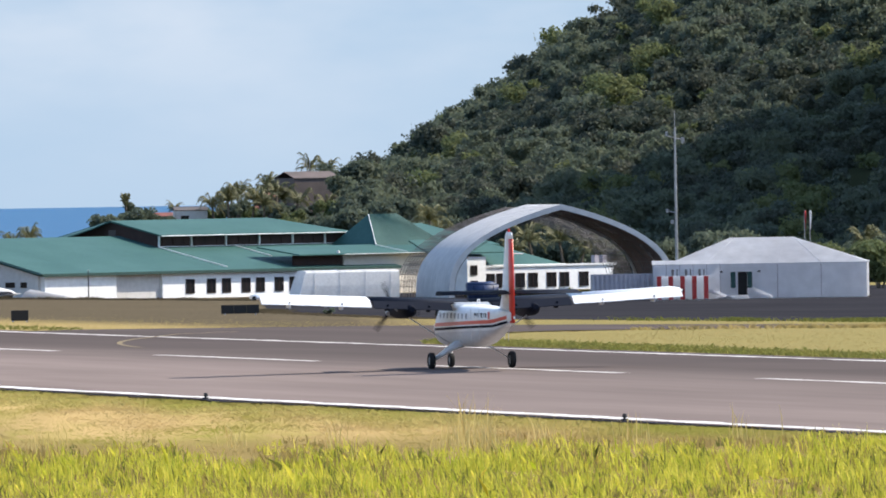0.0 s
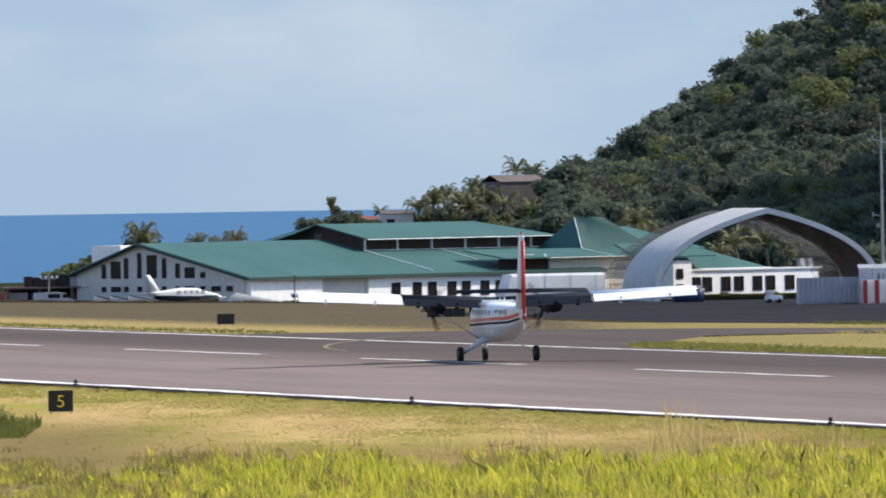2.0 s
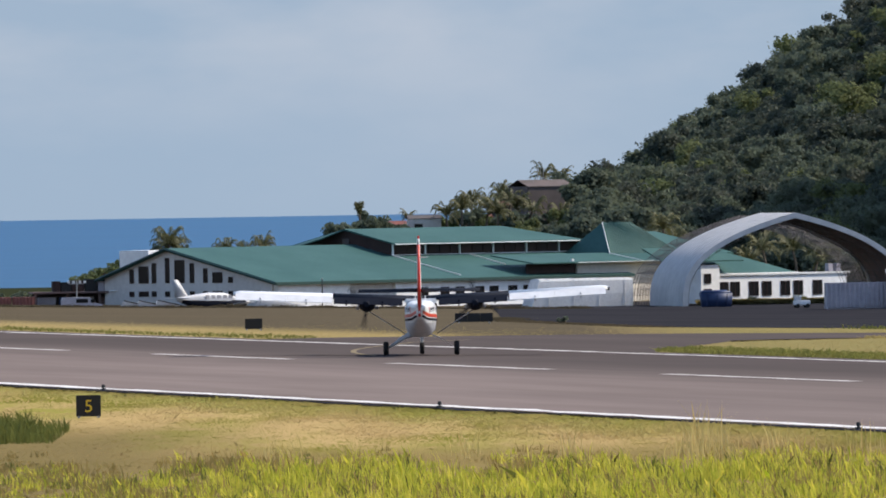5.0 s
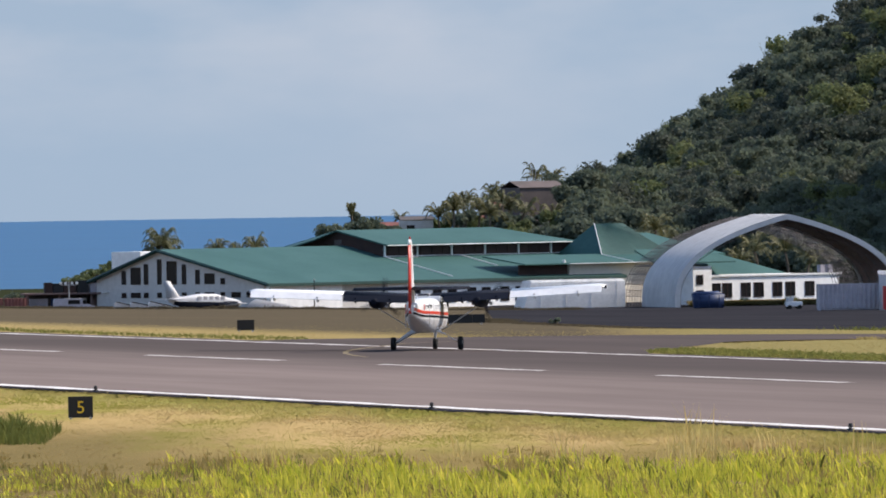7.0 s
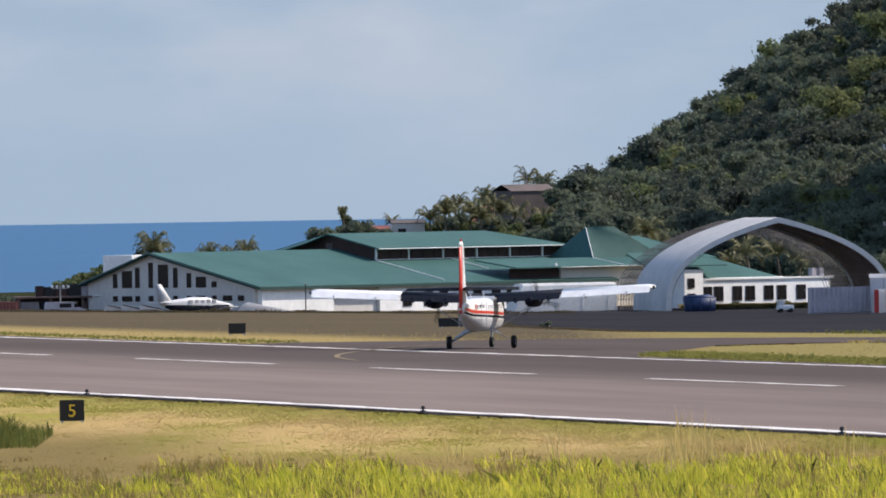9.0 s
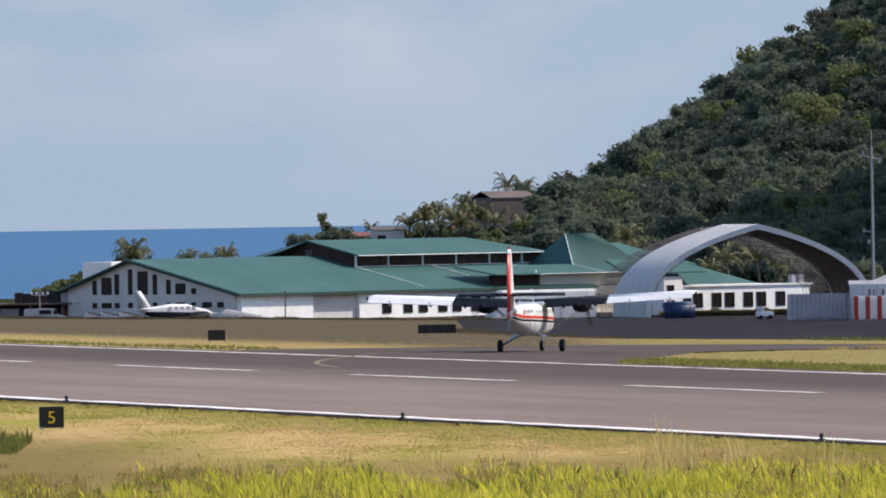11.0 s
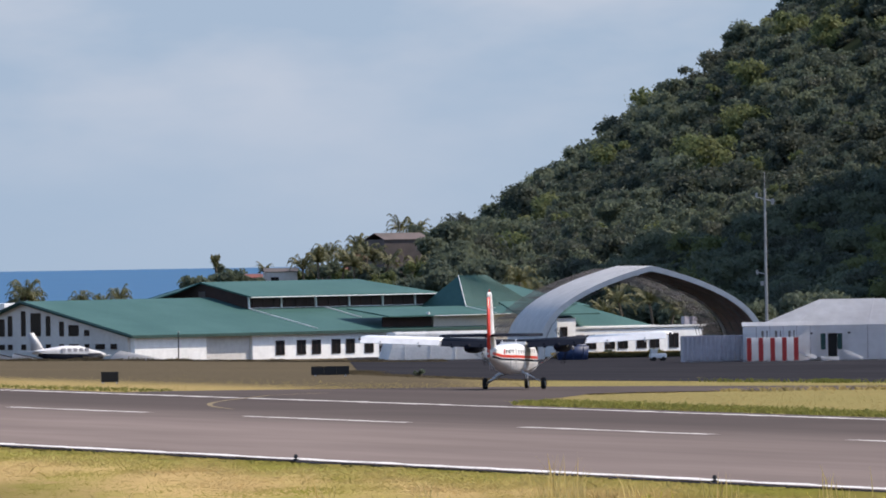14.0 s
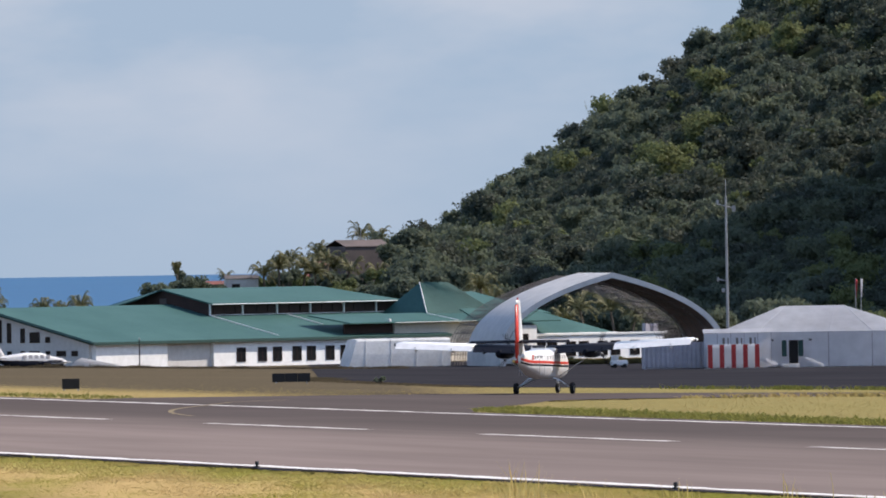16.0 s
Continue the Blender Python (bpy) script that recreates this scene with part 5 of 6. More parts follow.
    for s in (-1, 1):
        bm = bmesh.new()
        for k in range(3):
            q = Matrix.Rotation(2 * math.pi * k / 3, 4, "Y")
            rings = []
            for r, c, tw in ((0.15, 0.07, 0.9), (0.5, 0.085, 0.75), (0.95, 0.08, 0.5), (1.29, 0.04, 0.35)):
                rings.append([q @ Vector((a * c * math.cos(tw), a * c * math.sin(tw) + b * 0.02, r)) for a, b in ((-1, 0), (0, 1), (1, 0), (0, -1))])
            loft(bm, rings)
        pr = part("propeller", bm, "plane_navy", A, "dark three-bladed propeller")
        pr.location = (s * 2.85, 3.72, 2.72)
        part("spinner", loft(bmesh.new(), [[(r * math.cos(2 * math.pi * k / 12), y, r * math.sin(2 * math.pi * k / 12)) for k in range(12)] for y, r in ((-0.2, 0.19), (0.05, 0.17), (0.25, 0.08), (0.32, 0.01))]), "plane_grey", pr)
        props.append((pr, s))
    return A, props


AEROPLANE, PROPS = build_aeroplane()

# seconds, x, distance, heading to the right of straight ahead in degrees
ROLL_OUT = [
    (0.0, 12.1, 577, -10.7), (0.5, 9.75, 588, -9.8), (1.0, 7.7, 599, -9.1), (1.5, 5.9, 608.5, -8.5), (2.0, 4.3, 618, -7.7), (2.5, 2.85, 627, -7.0),
    (3.0, 1.55, 636.5, -5.8), (3.5, 0.5, 645, -3.9), (6.0, -0.9, 688, 2.9), (6.5, -0.6, 696, 4.4), (7.0, -0.1, 704, 5.8), (7.5, 0.6, 711, 6.5), (8.0, 1.5, 717, 7.1),
    (8.5, 2.5, 723, 7.5), (9.0, 3.5, 729, 7.6), (11.5, 8.85, 768, 9.0), (12.0, 9.85, 776, 9.2), (12.5, 10.85, 783, 9.9), (13.0, 11.8, 789, 10.0), (13.5, 12.75, 795, 10.4),
    (14.0, 13.85, 800, 11.0), (14.5, 14.95, 806, 11.6), (15.0, 16.1, 812, 11.9), (15.5, 17.3, 818, 12.3), (16.0, 18.75, 826, 12.4),
]


# ---- things on the airfield ----
def build_signs():
    def at(x, y):
        return land(x, y)
    x, y = -14.2, 520
    S = thing("distance_sign", pose(x, y, at(x, y), 0, 0, 4), "black runway distance board with a yellow figure 5", "sign")
    part("board", boxed(-0.5, 0.5, -0.12, 0.12, 0.06, 0.92, 0.02), "black_paint", S)
    for a in (-0.4, 0.4):
        part("foot", boxed(a - 0.05, a + 0.05, -0.2, 0.2, 0.0, 0.08), "steel", S)
    cu = bpy.data.curves.new("digit", "FONT")
    cu.body, cu.size, cu.extrude, cu.align_x = "5", 0.72, 0.008, "CENTER"
    cu.materials.append(M["sign_yellow"])
    d = new("digit", cu)
    d.parent = S
    d.matrix_local = pose(0, -0.135, 0.24, 90, 0, 0)
    for x, y, w, h, lb in ((-12.0, 840, 1.15, 0.78, "small black airfield sign seen from behind"), (2.75, 936, 2.8, 0.74, "long low black airfield sign seen from behind")):
        S = thing("airfield_sign", pose(x, y, at(x, y), 0, 0, 5), lb, "sign")
        k = 1 if w < 2 else 3
        for i in range(k):
            part("panel", boxed(-w / 2 + i * w / k, -w / 2 + (i + 1) * w / k - 0.02, -0.1, 0.1, 0.1, h, 0.015), "black_paint", S)
        for a in (-0.4 * w, 0.4 * w):
            part("foot", boxed(a - 0.05, a + 0.05, -0.15, 0.15, -0.02, 0.12), "steel", S)
    for n, kk in ((NEAR - 1.0, 571.6),):
        for i in range(-6, 8):
            p = road(n, kk + 60 * i)
            L = thing("runway_light", pose(p.x, p.y, p.z + 0.015), "small dark elevated runway edge light", "runway light", "runway edge lights")
            part("base", tube(bmesh.new(), (0, 0, 0), (0, 0, 0.08), 0.16, 0.13, seg=10), "black_paint", L)
            part("stem", tube(bmesh.new(), (0, 0, 0.06), (0, 0, 0.12), 0.05, seg=8), "black_paint", L)
            part("lamp", tube(bmesh.new(), (0, 0, 0.12), (0, 0, 0.26), 0.1, 0.07, seg=10), "black_paint", L)
    # blue skip and small vehicles on the apron
    B = thing("blue_skip", pose(23.7, 1145, -2.6, 0, 0, 4), "dark blue steel skip beside the hangar foot", "skip")
    part("body", loft(bmesh.new(), [[(0.15, 0, 0.05), (2.75, 0, 0.05), (2.75, 1.6, 0.05), (0.15, 1.6, 0.05)], [(0, -0.1, 1.25), (2.85, -0.1, 1.25), (2.85, 1.7, 1.25), (0, 1.7, 1.25)]]), "blue_paint", B)
    part("lid", loft(bmesh.new(), [[(0, -0.1, 1.26), (2.85, -0.1, 1.26), (2.85, 1.7, 1.26), (0, 1.7, 1.26)], [(0.1, 0.2, 1.5), (2.3, 0.2, 1.55), (2.3, 1.5, 1.55), (0.1, 1.5, 1.5)]]), "blue_paint", B)
    for x in (0.5, 1.4, 2.3):
        part("rib", boxed(x, x + 0.08, -0.14, -0.06, 0.1, 1.2), "blue_paint", B)
    V = thing("baggage_tug", pose(31.6, 1128, -2.6, 0, 0, 10) @ Matrix.Scale(0.8, 4), "small white baggage tug parked by the container", "vehicle")
    part("body", boxed(0, 1.8, 0, 1.1, 0.3, 0.85, 0.08), "plane_white", V)
    part("cab", boxed(0.1, 0.8, 0.05, 1.05, 0.86, 1.3, 0.06), "plane_grey", V)
    for a, b in ((0.35, 0), (1.45, 0), (0.35, 1.1), (1.45, 1.1)):
        part("wheel", tube(bmesh.new(), (a, b - 0.08, 0.24), (a, b + 0.08, 0.24), 0.24, seg=14), "tyre", V)


build_signs()


def build_light_aeroplane():
    A = thing("parked_aeroplane", pose(-20.4, 1171, -2.6, 0, 0, -50) @ Matrix.Scale(0.86, 4), "parked low-wing light aeroplane, white over a navy belly", "aeroplane")
    S = [(4.9, 0.12, 0.9, 1.2), (4.2, 0.42, 0.6, 1.45), (2.6, 0.62, 0.42, 1.75), (1.2, 0.68, 0.38, 2.12), (-0.8, 0.68, 0.4, 2.15), (-2.6, 0.52, 0.6, 1.95), (-4.4, 0.22, 1.1, 1.75), (-5.2, 0.06, 1.4, 1.65)]
    part("fuselage", loft(bmesh.new(), [fuse_ring(y, a, b, c, 20) for y, a, b, c in S]), "plane_grey", A)
    part("belly", loft(bmesh.new(), [[(x * 1.02, y, min(z, 1.22 + 0.03 * (2 - y)) - 0.01) for x, y, z in fuse_ring(y, a, b, c, 20)] for y, a, b, c in S[1:-1]]), "plane_navy", A, "navy lower fuselage")
    for s in (-1, 1):
        for y in (1.9, 1.1, 0.3, -0.5, -1.3):
            part("cabin_window", boxed(s * 0.66 - 0.03, s * 0.66 + 0.03, y - 0.24, y + 0.24, 1.5, 1.88, 0.01), "cabin_pane", A)
        part("wing", loft(bmesh.new(), [[(s * x, y0 - c * a, z + t * b) for a, b in ((0, 0), (0.1, 0.8), (0.4, 1), (1, 0), (0.4, -0.5))] for x, y0, c, z, t in ((0.4, 1.6, 2.1, 0.6, 0.14), (6.0, 0.9, 1.2, 1.1, 0.08))]), "plane_grey", A)
        part("engine_nacelle", loft(bmesh.new(), [[(s * 1.9 + r * math.cos(q), y, 0.95 + r * math.sin(q)) for q in [k * math.pi / 6 for k in range(12)]] for y, r in ((3.0, 0.15), (2.7, 0.34), (1.2, 0.36), (-0.4, 0.1))]), "plane_navy", A)
        part("tailplane", loft(bmesh.new(), [[(s * x, y0 - c * a, 1.6 + 0.05 * b) for a, b in ((0, 0), (0.3, 1), (1, 0), (0.3, -1))] for x, y0, c in ((0.05, -4.0, 1.2), (2.3, -4.5, 0.8))]), "plane_grey", A)
        part("gear_leg", tube(bmesh.new(), (s * 1.7, 0.2, 0.75), (s * 1.7, 0.2, 0.25), 0.06), "steel", A)
        wheel(A, s * 1.7, 0.2, 0.26, 0.16)
    part("fin", loft(bmesh.new(), [[(t * a, y0 - c * b, z) for a, b in ((0, 0), (1, 0.3), (0, 1), (-1, 0.3))] for z, y0, c, t in ((1.55, -3.2, 2.0, 0.09), (3.6, -4.8, 0.9, 0.05))]), "plane_grey", A, "swept white fin")
    part("nose_leg", tube(bmesh.new(), (0, 3.6, 0.7), (0, 3.6, 0.22), 0.05), "steel", A)
    wheel(A, 0, 3.6, 0.22, 0.14)


build_light_aeroplane()


def build_sheds():
    """Rusty sheds, boxes and a van at the seaward end of the terminal."""
    Q = thing("steel_shed", pose(-37.4, 1195, -2.6, 0, 0, 8), "open rusty brown steel shed with junk on its roof", "shed")
    for x in (0.0, 3.0, 6.0, 9.2):
        part("post", boxed(x - 0.1, x + 0.1, 0, 0.2, 0, 1.75), "fabric_in", Q)
    part("roof", boxed(-0.3, 9.6, -0.3, 3.5, 1.76, 1.92, 0.02), "fabric_in", Q)
    part("back_wall", boxed(0, 9.2, 3.0, 3.1, 0, 1.75), "house_wall", Q)
    for x0, x1, m in ((0.3, 2.0, "grey_sheet"), (2.3, 3.3, "blue_paint"), (3.6, 5.6, "grey_wall"), (6.2, 8.9, "fabric_in")):
        part("stored_panel", boxed(x0, x1, 1.0, 1.4, 0, 1.4, 0.03), m, Q)
    for x0, x1, z1, m in ((1.7, 2.4, 2.9, "dark_wood"), (2.45, 3.4, 2.8, "black_paint"), (3.45, 4.6, 2.95, "dark_wood"), (4.7, 5.8, 3.05, "black_paint"), (5.9, 6.7, 2.85, "grey_sheet"), (6.8, 8.2, 2.3, "dark_wood")):
        part("crate", boxed(x0, x1, 0.3, 1.8, 1.93, z1, 0.05), m, Q)
    part("awning", boxed(6.9, 9.4, -1.2, -0.1, 1.9, 1.98), "white_trim", Q)
    for x, m in ((-41.7, "red_roof"), (-44.3, "house_wall"), (-39.5, "red_roof")):
        R = thing("rusty_container", pose(x, 1193, -2.6, 0, 0, 3), "rusty red corrugated container", "container", "rusty containers")
        part("body", boxed(0, 2.1, 0, 2.4, 0.05, 1.5, 0.02), m, R)
        part("side_panel", corrugated(bmesh.new(), 0.08, 2.02, -0.01, 0.15, 1.42, 0.3, 0.06), m, R)
    L = thing("floodlight_post", pose(-33.4, 1190, -2.6), "short post with a cross arm of floodlights", "lamp post")
    part("post", tube(bmesh.new(), (0, 0, 0), (0, 0, 3.0), 0.06), "steel", L)
    part("arm", boxed(-0.7, 0.7, -0.05, 0.05, 2.65, 2.73), "steel", L)
    for x in (-0.75, -0.3, 0.3, 0.75):
        part("lamp", boxed(x - 0.12, x + 0.12, -0.15, 0.1, 2.74, 2.98, 0.03), "white_trim", L)
    V = thing("white_van", pose(-32.6, 1180, -2.6, 0, 0, 6), "small pale grey van parked on the apron", "vehicle")
    part("body", loft(bmesh.new(), [[(x, y, z) for x, z in ((-1.9, 0.35), (1.9, 0.35), (1.9, 0.8), (1.2, 1.0), (0.7, 1.5), (-1.8, 1.5), (-1.9, 1.2))] for y in (0.0, 1.5)]), "grey_sheet", V)
    part("side_window", boxed(-0.6, 0.5, -0.02, -0.003, 1.0, 1.38), "pane", V)
    part("windscreen", boxed(0.75, 1.1, -0.02, -0.003, 1.0, 1.35), "pane", V)
    for x in (-1.2, 1.2):
        for y in (0.0, 1.5):
            part("wheel", tube(bmesh.new(), (x, y - 0.09, 0.3), (x, y + 0.09, 0.3), 0.3, seg=14), "tyre", V)
    for x in (-27.6, -26.2, -24.5):
        C = thing("white_tarpaulin", pose(x, 1176, -2.6, 0, 0, 7), "low white tarpaulin-covered pallet", "pallet", "covered pallets")
        part("cover", loft(bmesh.new(), [[(-1.6, -0.6, 0.02), (1.6, -0.6, 0.02), (1.6, 0.8, 0.02), (-1.6, 0.8, 0.02)], [(-1.1, -0.3, 1.15), (1.5, -0.3, 0.55), (1.5, 0.6, 0.55), (-1.1, 0.6, 1.15)]]), "fabric", C)
        part("rope", tube(bmesh.new(), (-1.12, -0.32, 1.17), (1.52, -0.32, 0.57), 0.05, seg=5), "black_paint", C)
    C = thing("white_tarpaulin", pose(-13.9, 1176.5, -2.6), "long sloping heap under a white tarpaulin", "pallet", "covered pallets")
    part("cover", loft(bmesh.new(), [[(-3.3, -0.9, 0.02), (3.6, -0.7, 0.02), (3.6, 0.6, 0.02), (-3.3, 0.8, 0.02)], [(-2.4, -0.5, 1.0), (1.2, -0.3, 0.6), (1.2, 0.3, 0.6), (-2.4, 0.5, 1.0)], [(-1.9, -0.2, 1.25), (-0.6, -0.1, 0.95), (-0.6, 0.2, 0.95), (-1.9, 0.2, 1.25)]]), "fabric", C)
    N = thing("marker_post", pose(-10.4, 1170, -2.6), "thin dark upright post in front of the terminal", "post")
    part("pole", tube(bmesh.new(), (0, 0, 0), (0, 0, 2.9), 0.06, 0.05, seg=8), "black_paint", N)
    part("cap", tube(bmesh.new(), (0, 0, 2.9), (0, 0, 3.0), 0.1, 0.08, seg=8), "steel", N)
    # white block behind the gable
    W = thing("roof_tank_block", pose(-27.0, 1225, -2.6, 0, 0, 45), "plain white block behind the terminal gable", "building")
    part("wall", boxed(-2.6, 2.6, -2, 2, -0.5, 5.5, 0.03), "white_wall", W)


build_sheds()


def house(x, y, z, w, d, h, roof, wall, rot, label, chimney=False):
    H = thing("house", pose(x, y, z, 0, 0, rot), label, "house", "hillside houses")
    part("wall", boxed(-w / 2, w / 2, -d / 2, d / 2, -3.0, h, 0.02), wall, H)
    o = 0.1
    rh = h + 0.16 * d
    part("roof", slab(bmesh.new(), [(-w / 2 - o, -d / 2 - o, h), (w / 2 + o, -d / 2 - o, h), (w / 2 + o, 0, rh), (-w / 2 - o, 0, rh)], 0.06), roof, H)
    part("roof", slab(bmesh.new(), [(w / 2 + o, d / 2 + o, h), (-w / 2 - o, d / 2 + o, h), (-w / 2 - o, 0, rh + 0.003), (w / 2 + o, 0, rh + 0.003)], 0.06), roof, H)
    for i in range(0 if chimney else max(1, int(w / 2.2))):
        window(H, pose(-w / 2 + 1.1 + i * 2.1, -d / 2 - 0.02, h - 1.6), 0.9, 1.0)
    if chimney:
        for a in (-0.4, 0.0, 0.35):
            part("aerial", tube(bmesh.new(), (a, 0, rh - 0.2), (a, 0, rh + 1.3), 0.04, seg=5), "steel", H)
    return H


house(12.1, 1452, 4.9, 5.8, 4.6, 3.3, "house_wall", "house_wall", 28, "brown hillside house with a low brown roof", True)
house(7.4, 1446, 4.6, 2.6, 2.4, 1.6, "red_roof", "house_wall", 10, "small house with a faded red roof")
house(5.0, 1432, 3.3, 2.6, 2.4, 1.5, "red_roof", "house_wall", -8, "small house with a rusty red roof")
house(-1.2, 1412, 3.4, 3.6, 2.4, 1.5, "grey_roof", "grey_wall", 5, "low pale house with a grey sheet roof")
house(-4.7, 1410, 2.8, 3.0, 2.4, 1.5, "red_roof", "house_wall", 0, "low brown house with a red roof")


# ---- grass ----
def blades(rng, xy, h, w, lean=0.35):
    """Curved grass blades as separate five-cornered strips."""
    k = len(xy)
    z = np.array([land(a, b) for a, b in xy])
    ang = rng.random(k) * 2 * np.pi
    side = np.stack([np.cos(ang), np.sin(ang) * 0.35, np.zeros(k)], 1)
    side /= np.linalg.norm(side, axis=1)[:, None]
    ln = lean * h[:, None] * np.stack([rng.normal(size=k) - 0.35, rng.normal(size=k), np.zeros(k)], 1)
    base = np.stack([xy[:, 0], xy[:, 1], z - 0.03], 1)
    up = np.zeros((k, 3))
    up[:, 2] = h
    mid = base + up * 0.6 + ln * 0.3
    tip = base + up + ln
    ww = w[:, None]
    return np.stack([base - side * ww, base + side * ww, mid + side * ww * 0.75, tip, mid - side * ww * 0.75], 1).reshape(-1, 3)


def field(x, y, s, seed):
    return noise.noise((x * s, y * s * 0.6, seed))


def build_grass():
    rng = np.random.default_rng(11)
    # tall bright grass on the near side, in green and dry tufts
    sets = {"blades": ([], [], []), "straw": ([], [], []), "lush": ([], [], [])}
    for i in range(13500):
        x, y = rng.uniform(-21, 30), rng.uniform(350, 450)
        clump = field(x, y * 0.25, 0.8, 9.0)
        left = smooth(5, 11, -x)
        if rng.random() < smooth(398, 446, y + 30 * field(x, 3, 0.3, 3.0)) or rng.random() < 0.45 * smooth(0.05, 0.45, -clump):
            continue
        hh = 0.34 + 0.42 * field(x, y * 0.3, 0.45, 1.0) + 0.22 * clump + 0.17 * rng.normal()
        hh = min(1.1, max(0.10, hh)) * (1 - 0.35 * smooth(405, 440, y)) * (1 - 0.35 * left)
        sp = 0.08 + 0.2 * hh
        dry = rng.random() < 0.15 + 0.5 * smooth(405, 440, y) + 0.35 * left + 0.3 * field(x, y * 0.3, 0.3, 12.0)
        P, H, W = sets["straw" if dry else "lush" if rng.random() < 0.14 else "blades"]
        for b in range(14):
            P.append((x + rng.normal() * sp, y + rng.normal() * sp * 2))
            H.append(hh * (0.35 + 0.9 * rng.random() ** 1.4))
            W.append(0.009 + 0.017 * rng.random() ** 1.5)
    G = tagged(new("tall_grass"), "tall bright yellow-green grass beside the runway", "grass", kind="stuff")
    for nm, (P, H, W) in sets.items():
        poly_mesh({"blades": "green_blades", "straw": "dry_blades", "lush": "dark_blades"}[nm], blades(rng, np.array(P), np.array(H), np.array(W), 0.28), 5, nm, G)
    # reeds
    P, H, W = [], [], []
    for cx, cy, k, hm in ((8.9, 428, 80, 1.9), (9.5, 424, 60, 1.5), (8.2, 420, 22, 1.4), (1.0, 438, 20, 1.1), (14.5, 436, 24, 1.2), (4.5, 437, 16, 1.1), (-5.5, 437, 20, 1.0), (18.5, 437, 20, 1.2), (11.4, 430, 26, 1.3)):
        for i in range(k):
            P.append((cx + rng.normal() * 0.34, cy + rng.normal() * 2.5))
            H.append(hm * (0.25 + 0.85 * rng.random() ** 1.3))
            W.append(0.010 + 0.010 * rng.random())
    R = tagged(new("reeds"), "thin clumps of tall dry seeding grass", "grass", kind="stuff")
    poly_mesh("stalks", blades(rng, np.array(P), np.array(H), np.array(W), 0.2), 5, "reed", R)
    # mown dry grass up to the runway
    P, H, W = [], [], []
    for i in range(120000):
        x = rng.uniform(-27, 36)
        far = (NEAR - 1.4 - 0.7 * rng.random() - x * ACROSS.x) / ACROSS.y
        y = 425 + (far - 425) * rng.random() ** 0.85
        if far < 425:
            continue
        P.append((x, y))
        tuft = max(0, field(x, y * 0.4, 0.2, 4.0)) + 0.7 * max(0, field(x, y * 0.5, 1.3, 8.0))
        H.append(0.03 + 0.025 * rng.random() + 0.06 * tuft + (0.2 * rng.random() if rng.random() < 0.002 else 0))
        W.append(0.016 + 0.022 * rng.random())
    G = tagged(new("mown_grass"), "short dry straw-coloured grass beside the runway", "grass", kind="stuff")
    poly_mesh("grass_blades", blades(rng, np.array(P), np.array(H), np.array(W), 1.7), 5, "mown", G)
    # dark lush patch beside the distance sign
    P, H, W = [], [], []
    for i in range(6500):
        x, y = rng.normal(-17.2, 1.8), rng.uniform(470, 497)
        if x > -14.2:
            continue
        P.append((x, y))
        H.append((0.25 + 0.75 * rng.random() ** 1.3 * (0.8 + 0.8 * field(x, y * 0.2, 1.1, 2.0))) * (1 - 0.25 * abs(x + 17) / 3))
        W.append(0.011 + 0.014 * rng.random())
    G = tagged(new("lush_grass_patch"), "dark green clump of rank grass near the sign", "grass", kind="stuff")
    poly_mesh("grass_blades", blades(rng, np.array(P), np.array(H), np.array(W)), 5, "lush", G)
    # rank strips of green at the edge of the apron
    P = []
    for xm, xs, k in ((37.6, 1.0, 500), (47.5, 2.6, 2200), (31.5, 1.6, 200)):
        P += [(rng.normal(xm, xs), 892 + rng.normal() * 2.5) for i in range(k)]
    P = np.array(P)
    G = tagged(new("apron_edge_grass"), "dark green rank grass along the apron edge", "grass", kind="stuff")
    poly_mesh("grass_blades", blades(rng, P, 0.1 + 0.28 * rng.random(len(P)), 0.025 + 0.03 * rng.random(len(P)), 0.5), 5, "lush", G)
    # uncut brown grass along the foot of the terminal
    P = np.stack([rng.uniform(-46, 14, 9000), rng.uniform(1148, 1163, 9000)], 1)
    G = tagged(new("terminal_grass"), "uncut brownish grass along the terminal front", "grass", kind="stuff")
    tall = np.array([0.12 + 0.3 * max(0.0, field(a, b, 0.35, 14.0)) for a, b in P])
    poly_mesh("grass_blades", blades(rng, P, tall * (0.5 + rng.random(9000)), 0.025 + 0.035 * rng.random(9000), 0.5), 5, "brown_grass", G)
    # grass creeping over the apron's ragged edge
    ky = rng.uniform(896, 1010, 5000)
    P = np.stack([15 - 0.145 * np.minimum(ky - 898, 68) + rng.normal(size=5000) * 0.9, ky], 1)
    G = tagged(new("apron_fringe_grass"), "thin brown grass creeping over the apron edge", "grass", kind="stuff")
    poly_mesh("grass_blades", blades(rng, P, 0.04 + 0.1 * rng.random(5000), 0.03 + 0.05 * rng.random(5000), 1.2), 5, "brown_grass", G)
    # rough lawn at the foot of the office wing
    P = np.stack([rng.uniform(24, 43, 24000), rng.uniform(1166, 1179, 24000)], 1)
    G = tagged(new("rough_lawn"), "strip of pale rough grass by the white wing", "grass", kind="stuff")
    poly_mesh("grass_blades", blades(rng, P, 0.15 + 0.35 * rng.random(24000), 0.03 + 0.04 * rng.random(24000), 0.5), 5, "verge", G)
    # verge beyond the runway
    P, H, W, P2, H2, W2 = [], [], [], [], [], []
    tx = np.array(TAXI)
    P3, H3, W3 = [], [], []
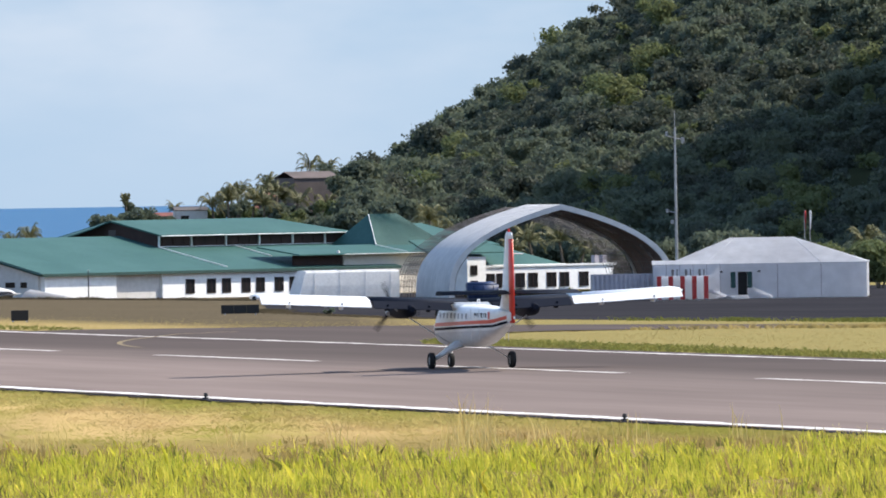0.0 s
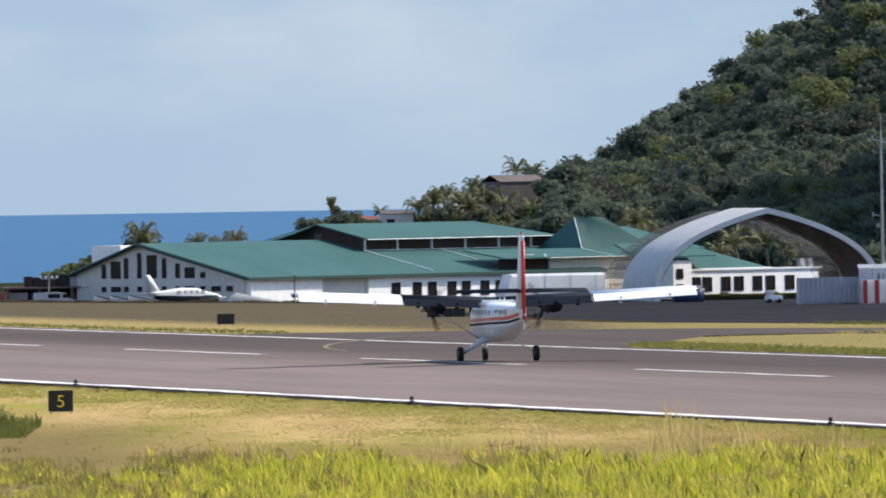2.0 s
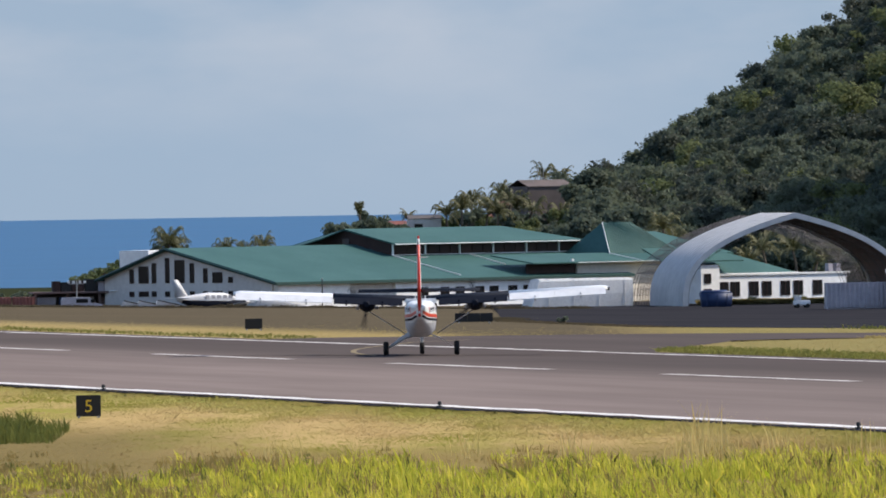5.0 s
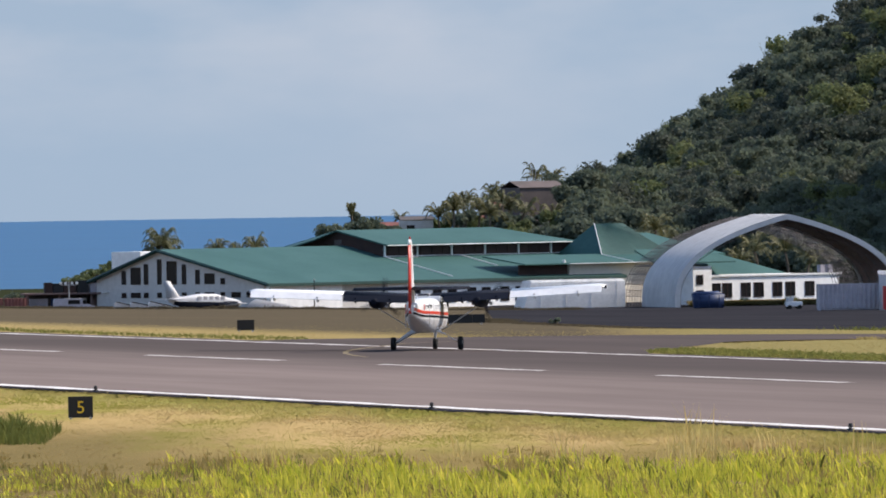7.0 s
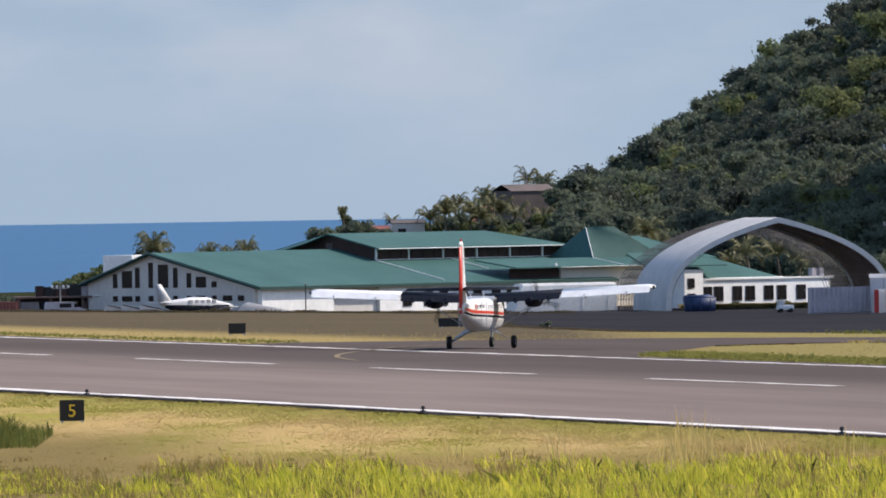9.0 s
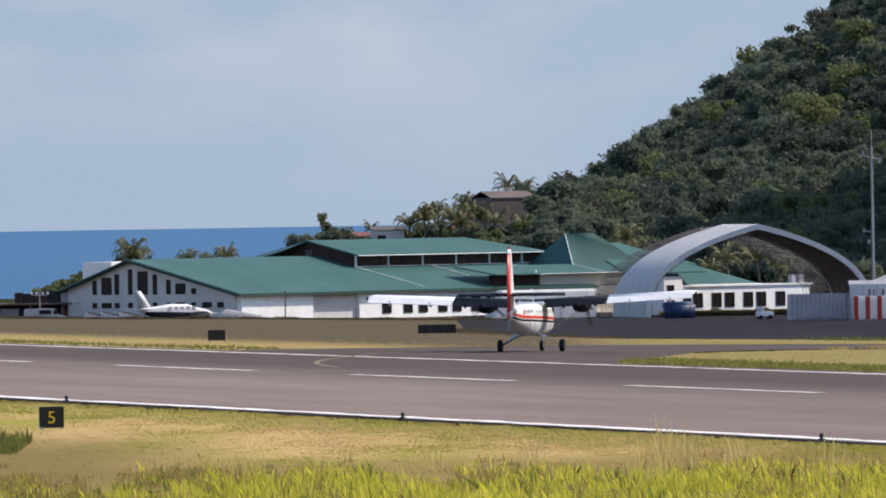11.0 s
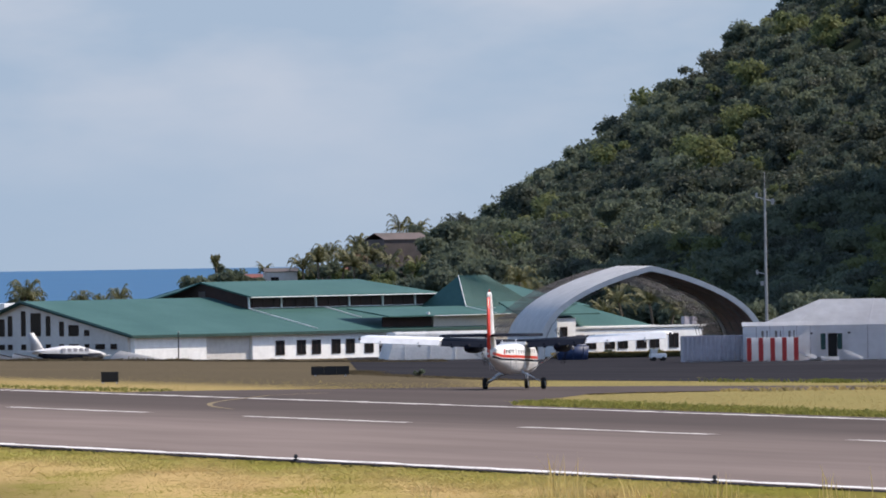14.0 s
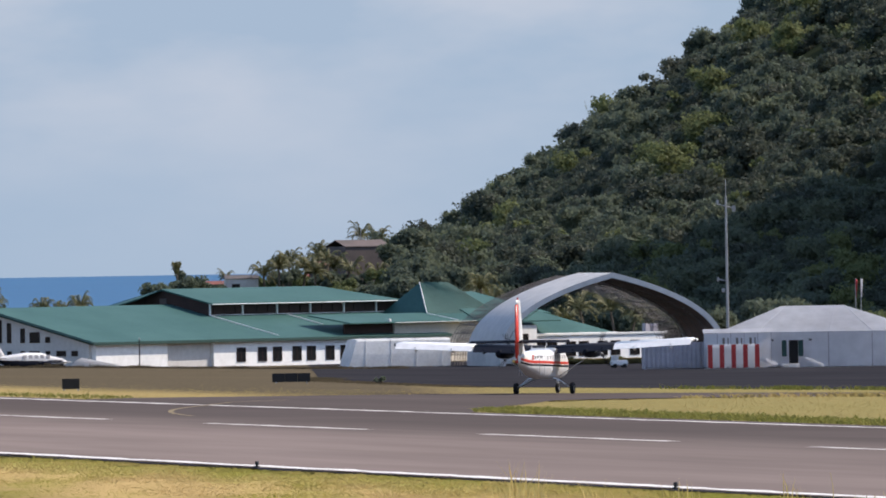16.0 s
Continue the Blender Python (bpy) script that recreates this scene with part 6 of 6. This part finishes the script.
    for i in range(190000):
        x, n = rng.uniform(-56, 72), FAR + 2.2 + 110 * rng.random() ** 1.25
        y = (n - x * ACROSS.x) / ACROSS.y
        if y > 1165:
            continue
        if n < FAR + 2.6 + rng.random() or (y > 897 and x > 15 - 0.145 * min(y - 898, 68)):
            continue
        dist = np.min(np.hypot(tx[:, 0] - x, (tx[:, 1] - y)))
        if dist < 12.5:
            continue
        if n < 220:
            a, b = mouth(n)
            if a[0] < x < b[0] + 0.8 * field(x, n, 0.5, 5.0):
                continue
        if n > 207 + 0.6 * (x + 21) + 6 * field(x, n, 0.08, 6.0) + 6 * rng.normal() and x < 14:
            if y < 1160:
                P3.append((x, y))
                H3.append(0.02 + 0.03 * rng.random())
                W3.append(0.02 + 0.03 * rng.random())
            continue
        lush = x > 6 and rng.random() < 0.9 * (1 - smooth(190, 199, n + 4 * field(x, n, 0.2, 2.0))) or n < 191 + 3 * field(x, n, 0.1, 3.0) and rng.random() < 0.5
        (P2 if lush else P).append((x, y))
        (H2 if lush else H).append(0.03 + 0.04 * rng.random() + (0.05 + 0.16 * rng.random() if lush else 0))
        (W2 if lush else W).append(0.02 + 0.035 * rng.random())
    # close green edge of the island along the runway
    for i in range(60000):
        x, n = rng.uniform(6, 66), FAR + 2.8 + 13 * rng.random() ** 1.3
        y = (n - x * ACROSS.x) / ACROSS.y
        if x < mouth(n)[1][0] + 0.8 * field(x, n, 0.5, 5.0) or rng.random() < 0.25 + smooth(188, 199, n + 5 * field(x, n, 0.2, 2.0)):
            continue
        P2.append((x, y))
        H2.append(0.06 + 0.14 * rng.random())
        W2.append(0.02 + 0.03 * rng.random())
    # uncut grass along the near side of the taxiway, where it runs behind the island
    for i in range(14000):
        a, b, k = *tx[rng.integers(14, len(tx))], rng.uniform(13, 17)
        x, y = a + rng.normal() * 3.5, b - k
        if x > 21 and np.min(np.hypot(tx[:, 0] - x, tx[:, 1] - y)) > 11.9:
            P.append((x, y))
            H.append((0.2 + 0.16 * rng.random()) * smooth(20, 30, x))
            W.append(0.03 + 0.04 * rng.random())
    G = tagged(new("verge_grass"), "dry ochre and olive grass between runway and apron", "grass", kind="stuff")
    poly_mesh("grass_blades", blades(rng, np.array(P), np.array(H), np.array(W), 1.3), 5, "verge", G)
    G = tagged(new("parched_grass"), "parched dark brown grass in front of the terminal", "grass", kind="stuff")
    poly_mesh("grass_blades", blades(rng, np.array(P3), np.array(H3), np.array(W3), 1.6), 5, "brown_grass", G)
    G = tagged(new("island_grass"), "green grass island between runway and taxiway", "grass", kind="stuff")
    poly_mesh("grass_blades", blades(rng, np.array(P2), np.array(H2), np.array(W2), 0.9), 5, "green_verge", G)


build_grass()


def motions():
    rows = []
    for t, x, y, head in ROLL_OUT:
        rows.append((t, pose(x, y, land(x, y) + 0.02, 0, 0, -head)))
    walk(AEROPLANE, rows)
    for pr, s in PROPS:
        loc = pr.location.copy()
        walk(pr, [(i / FPS, Matrix.Translation(loc) @ Matrix.Rotation(radians(83.0 * i + 20 * s), 4, "Y")) for i in range(16 * FPS + 1)])


motions()
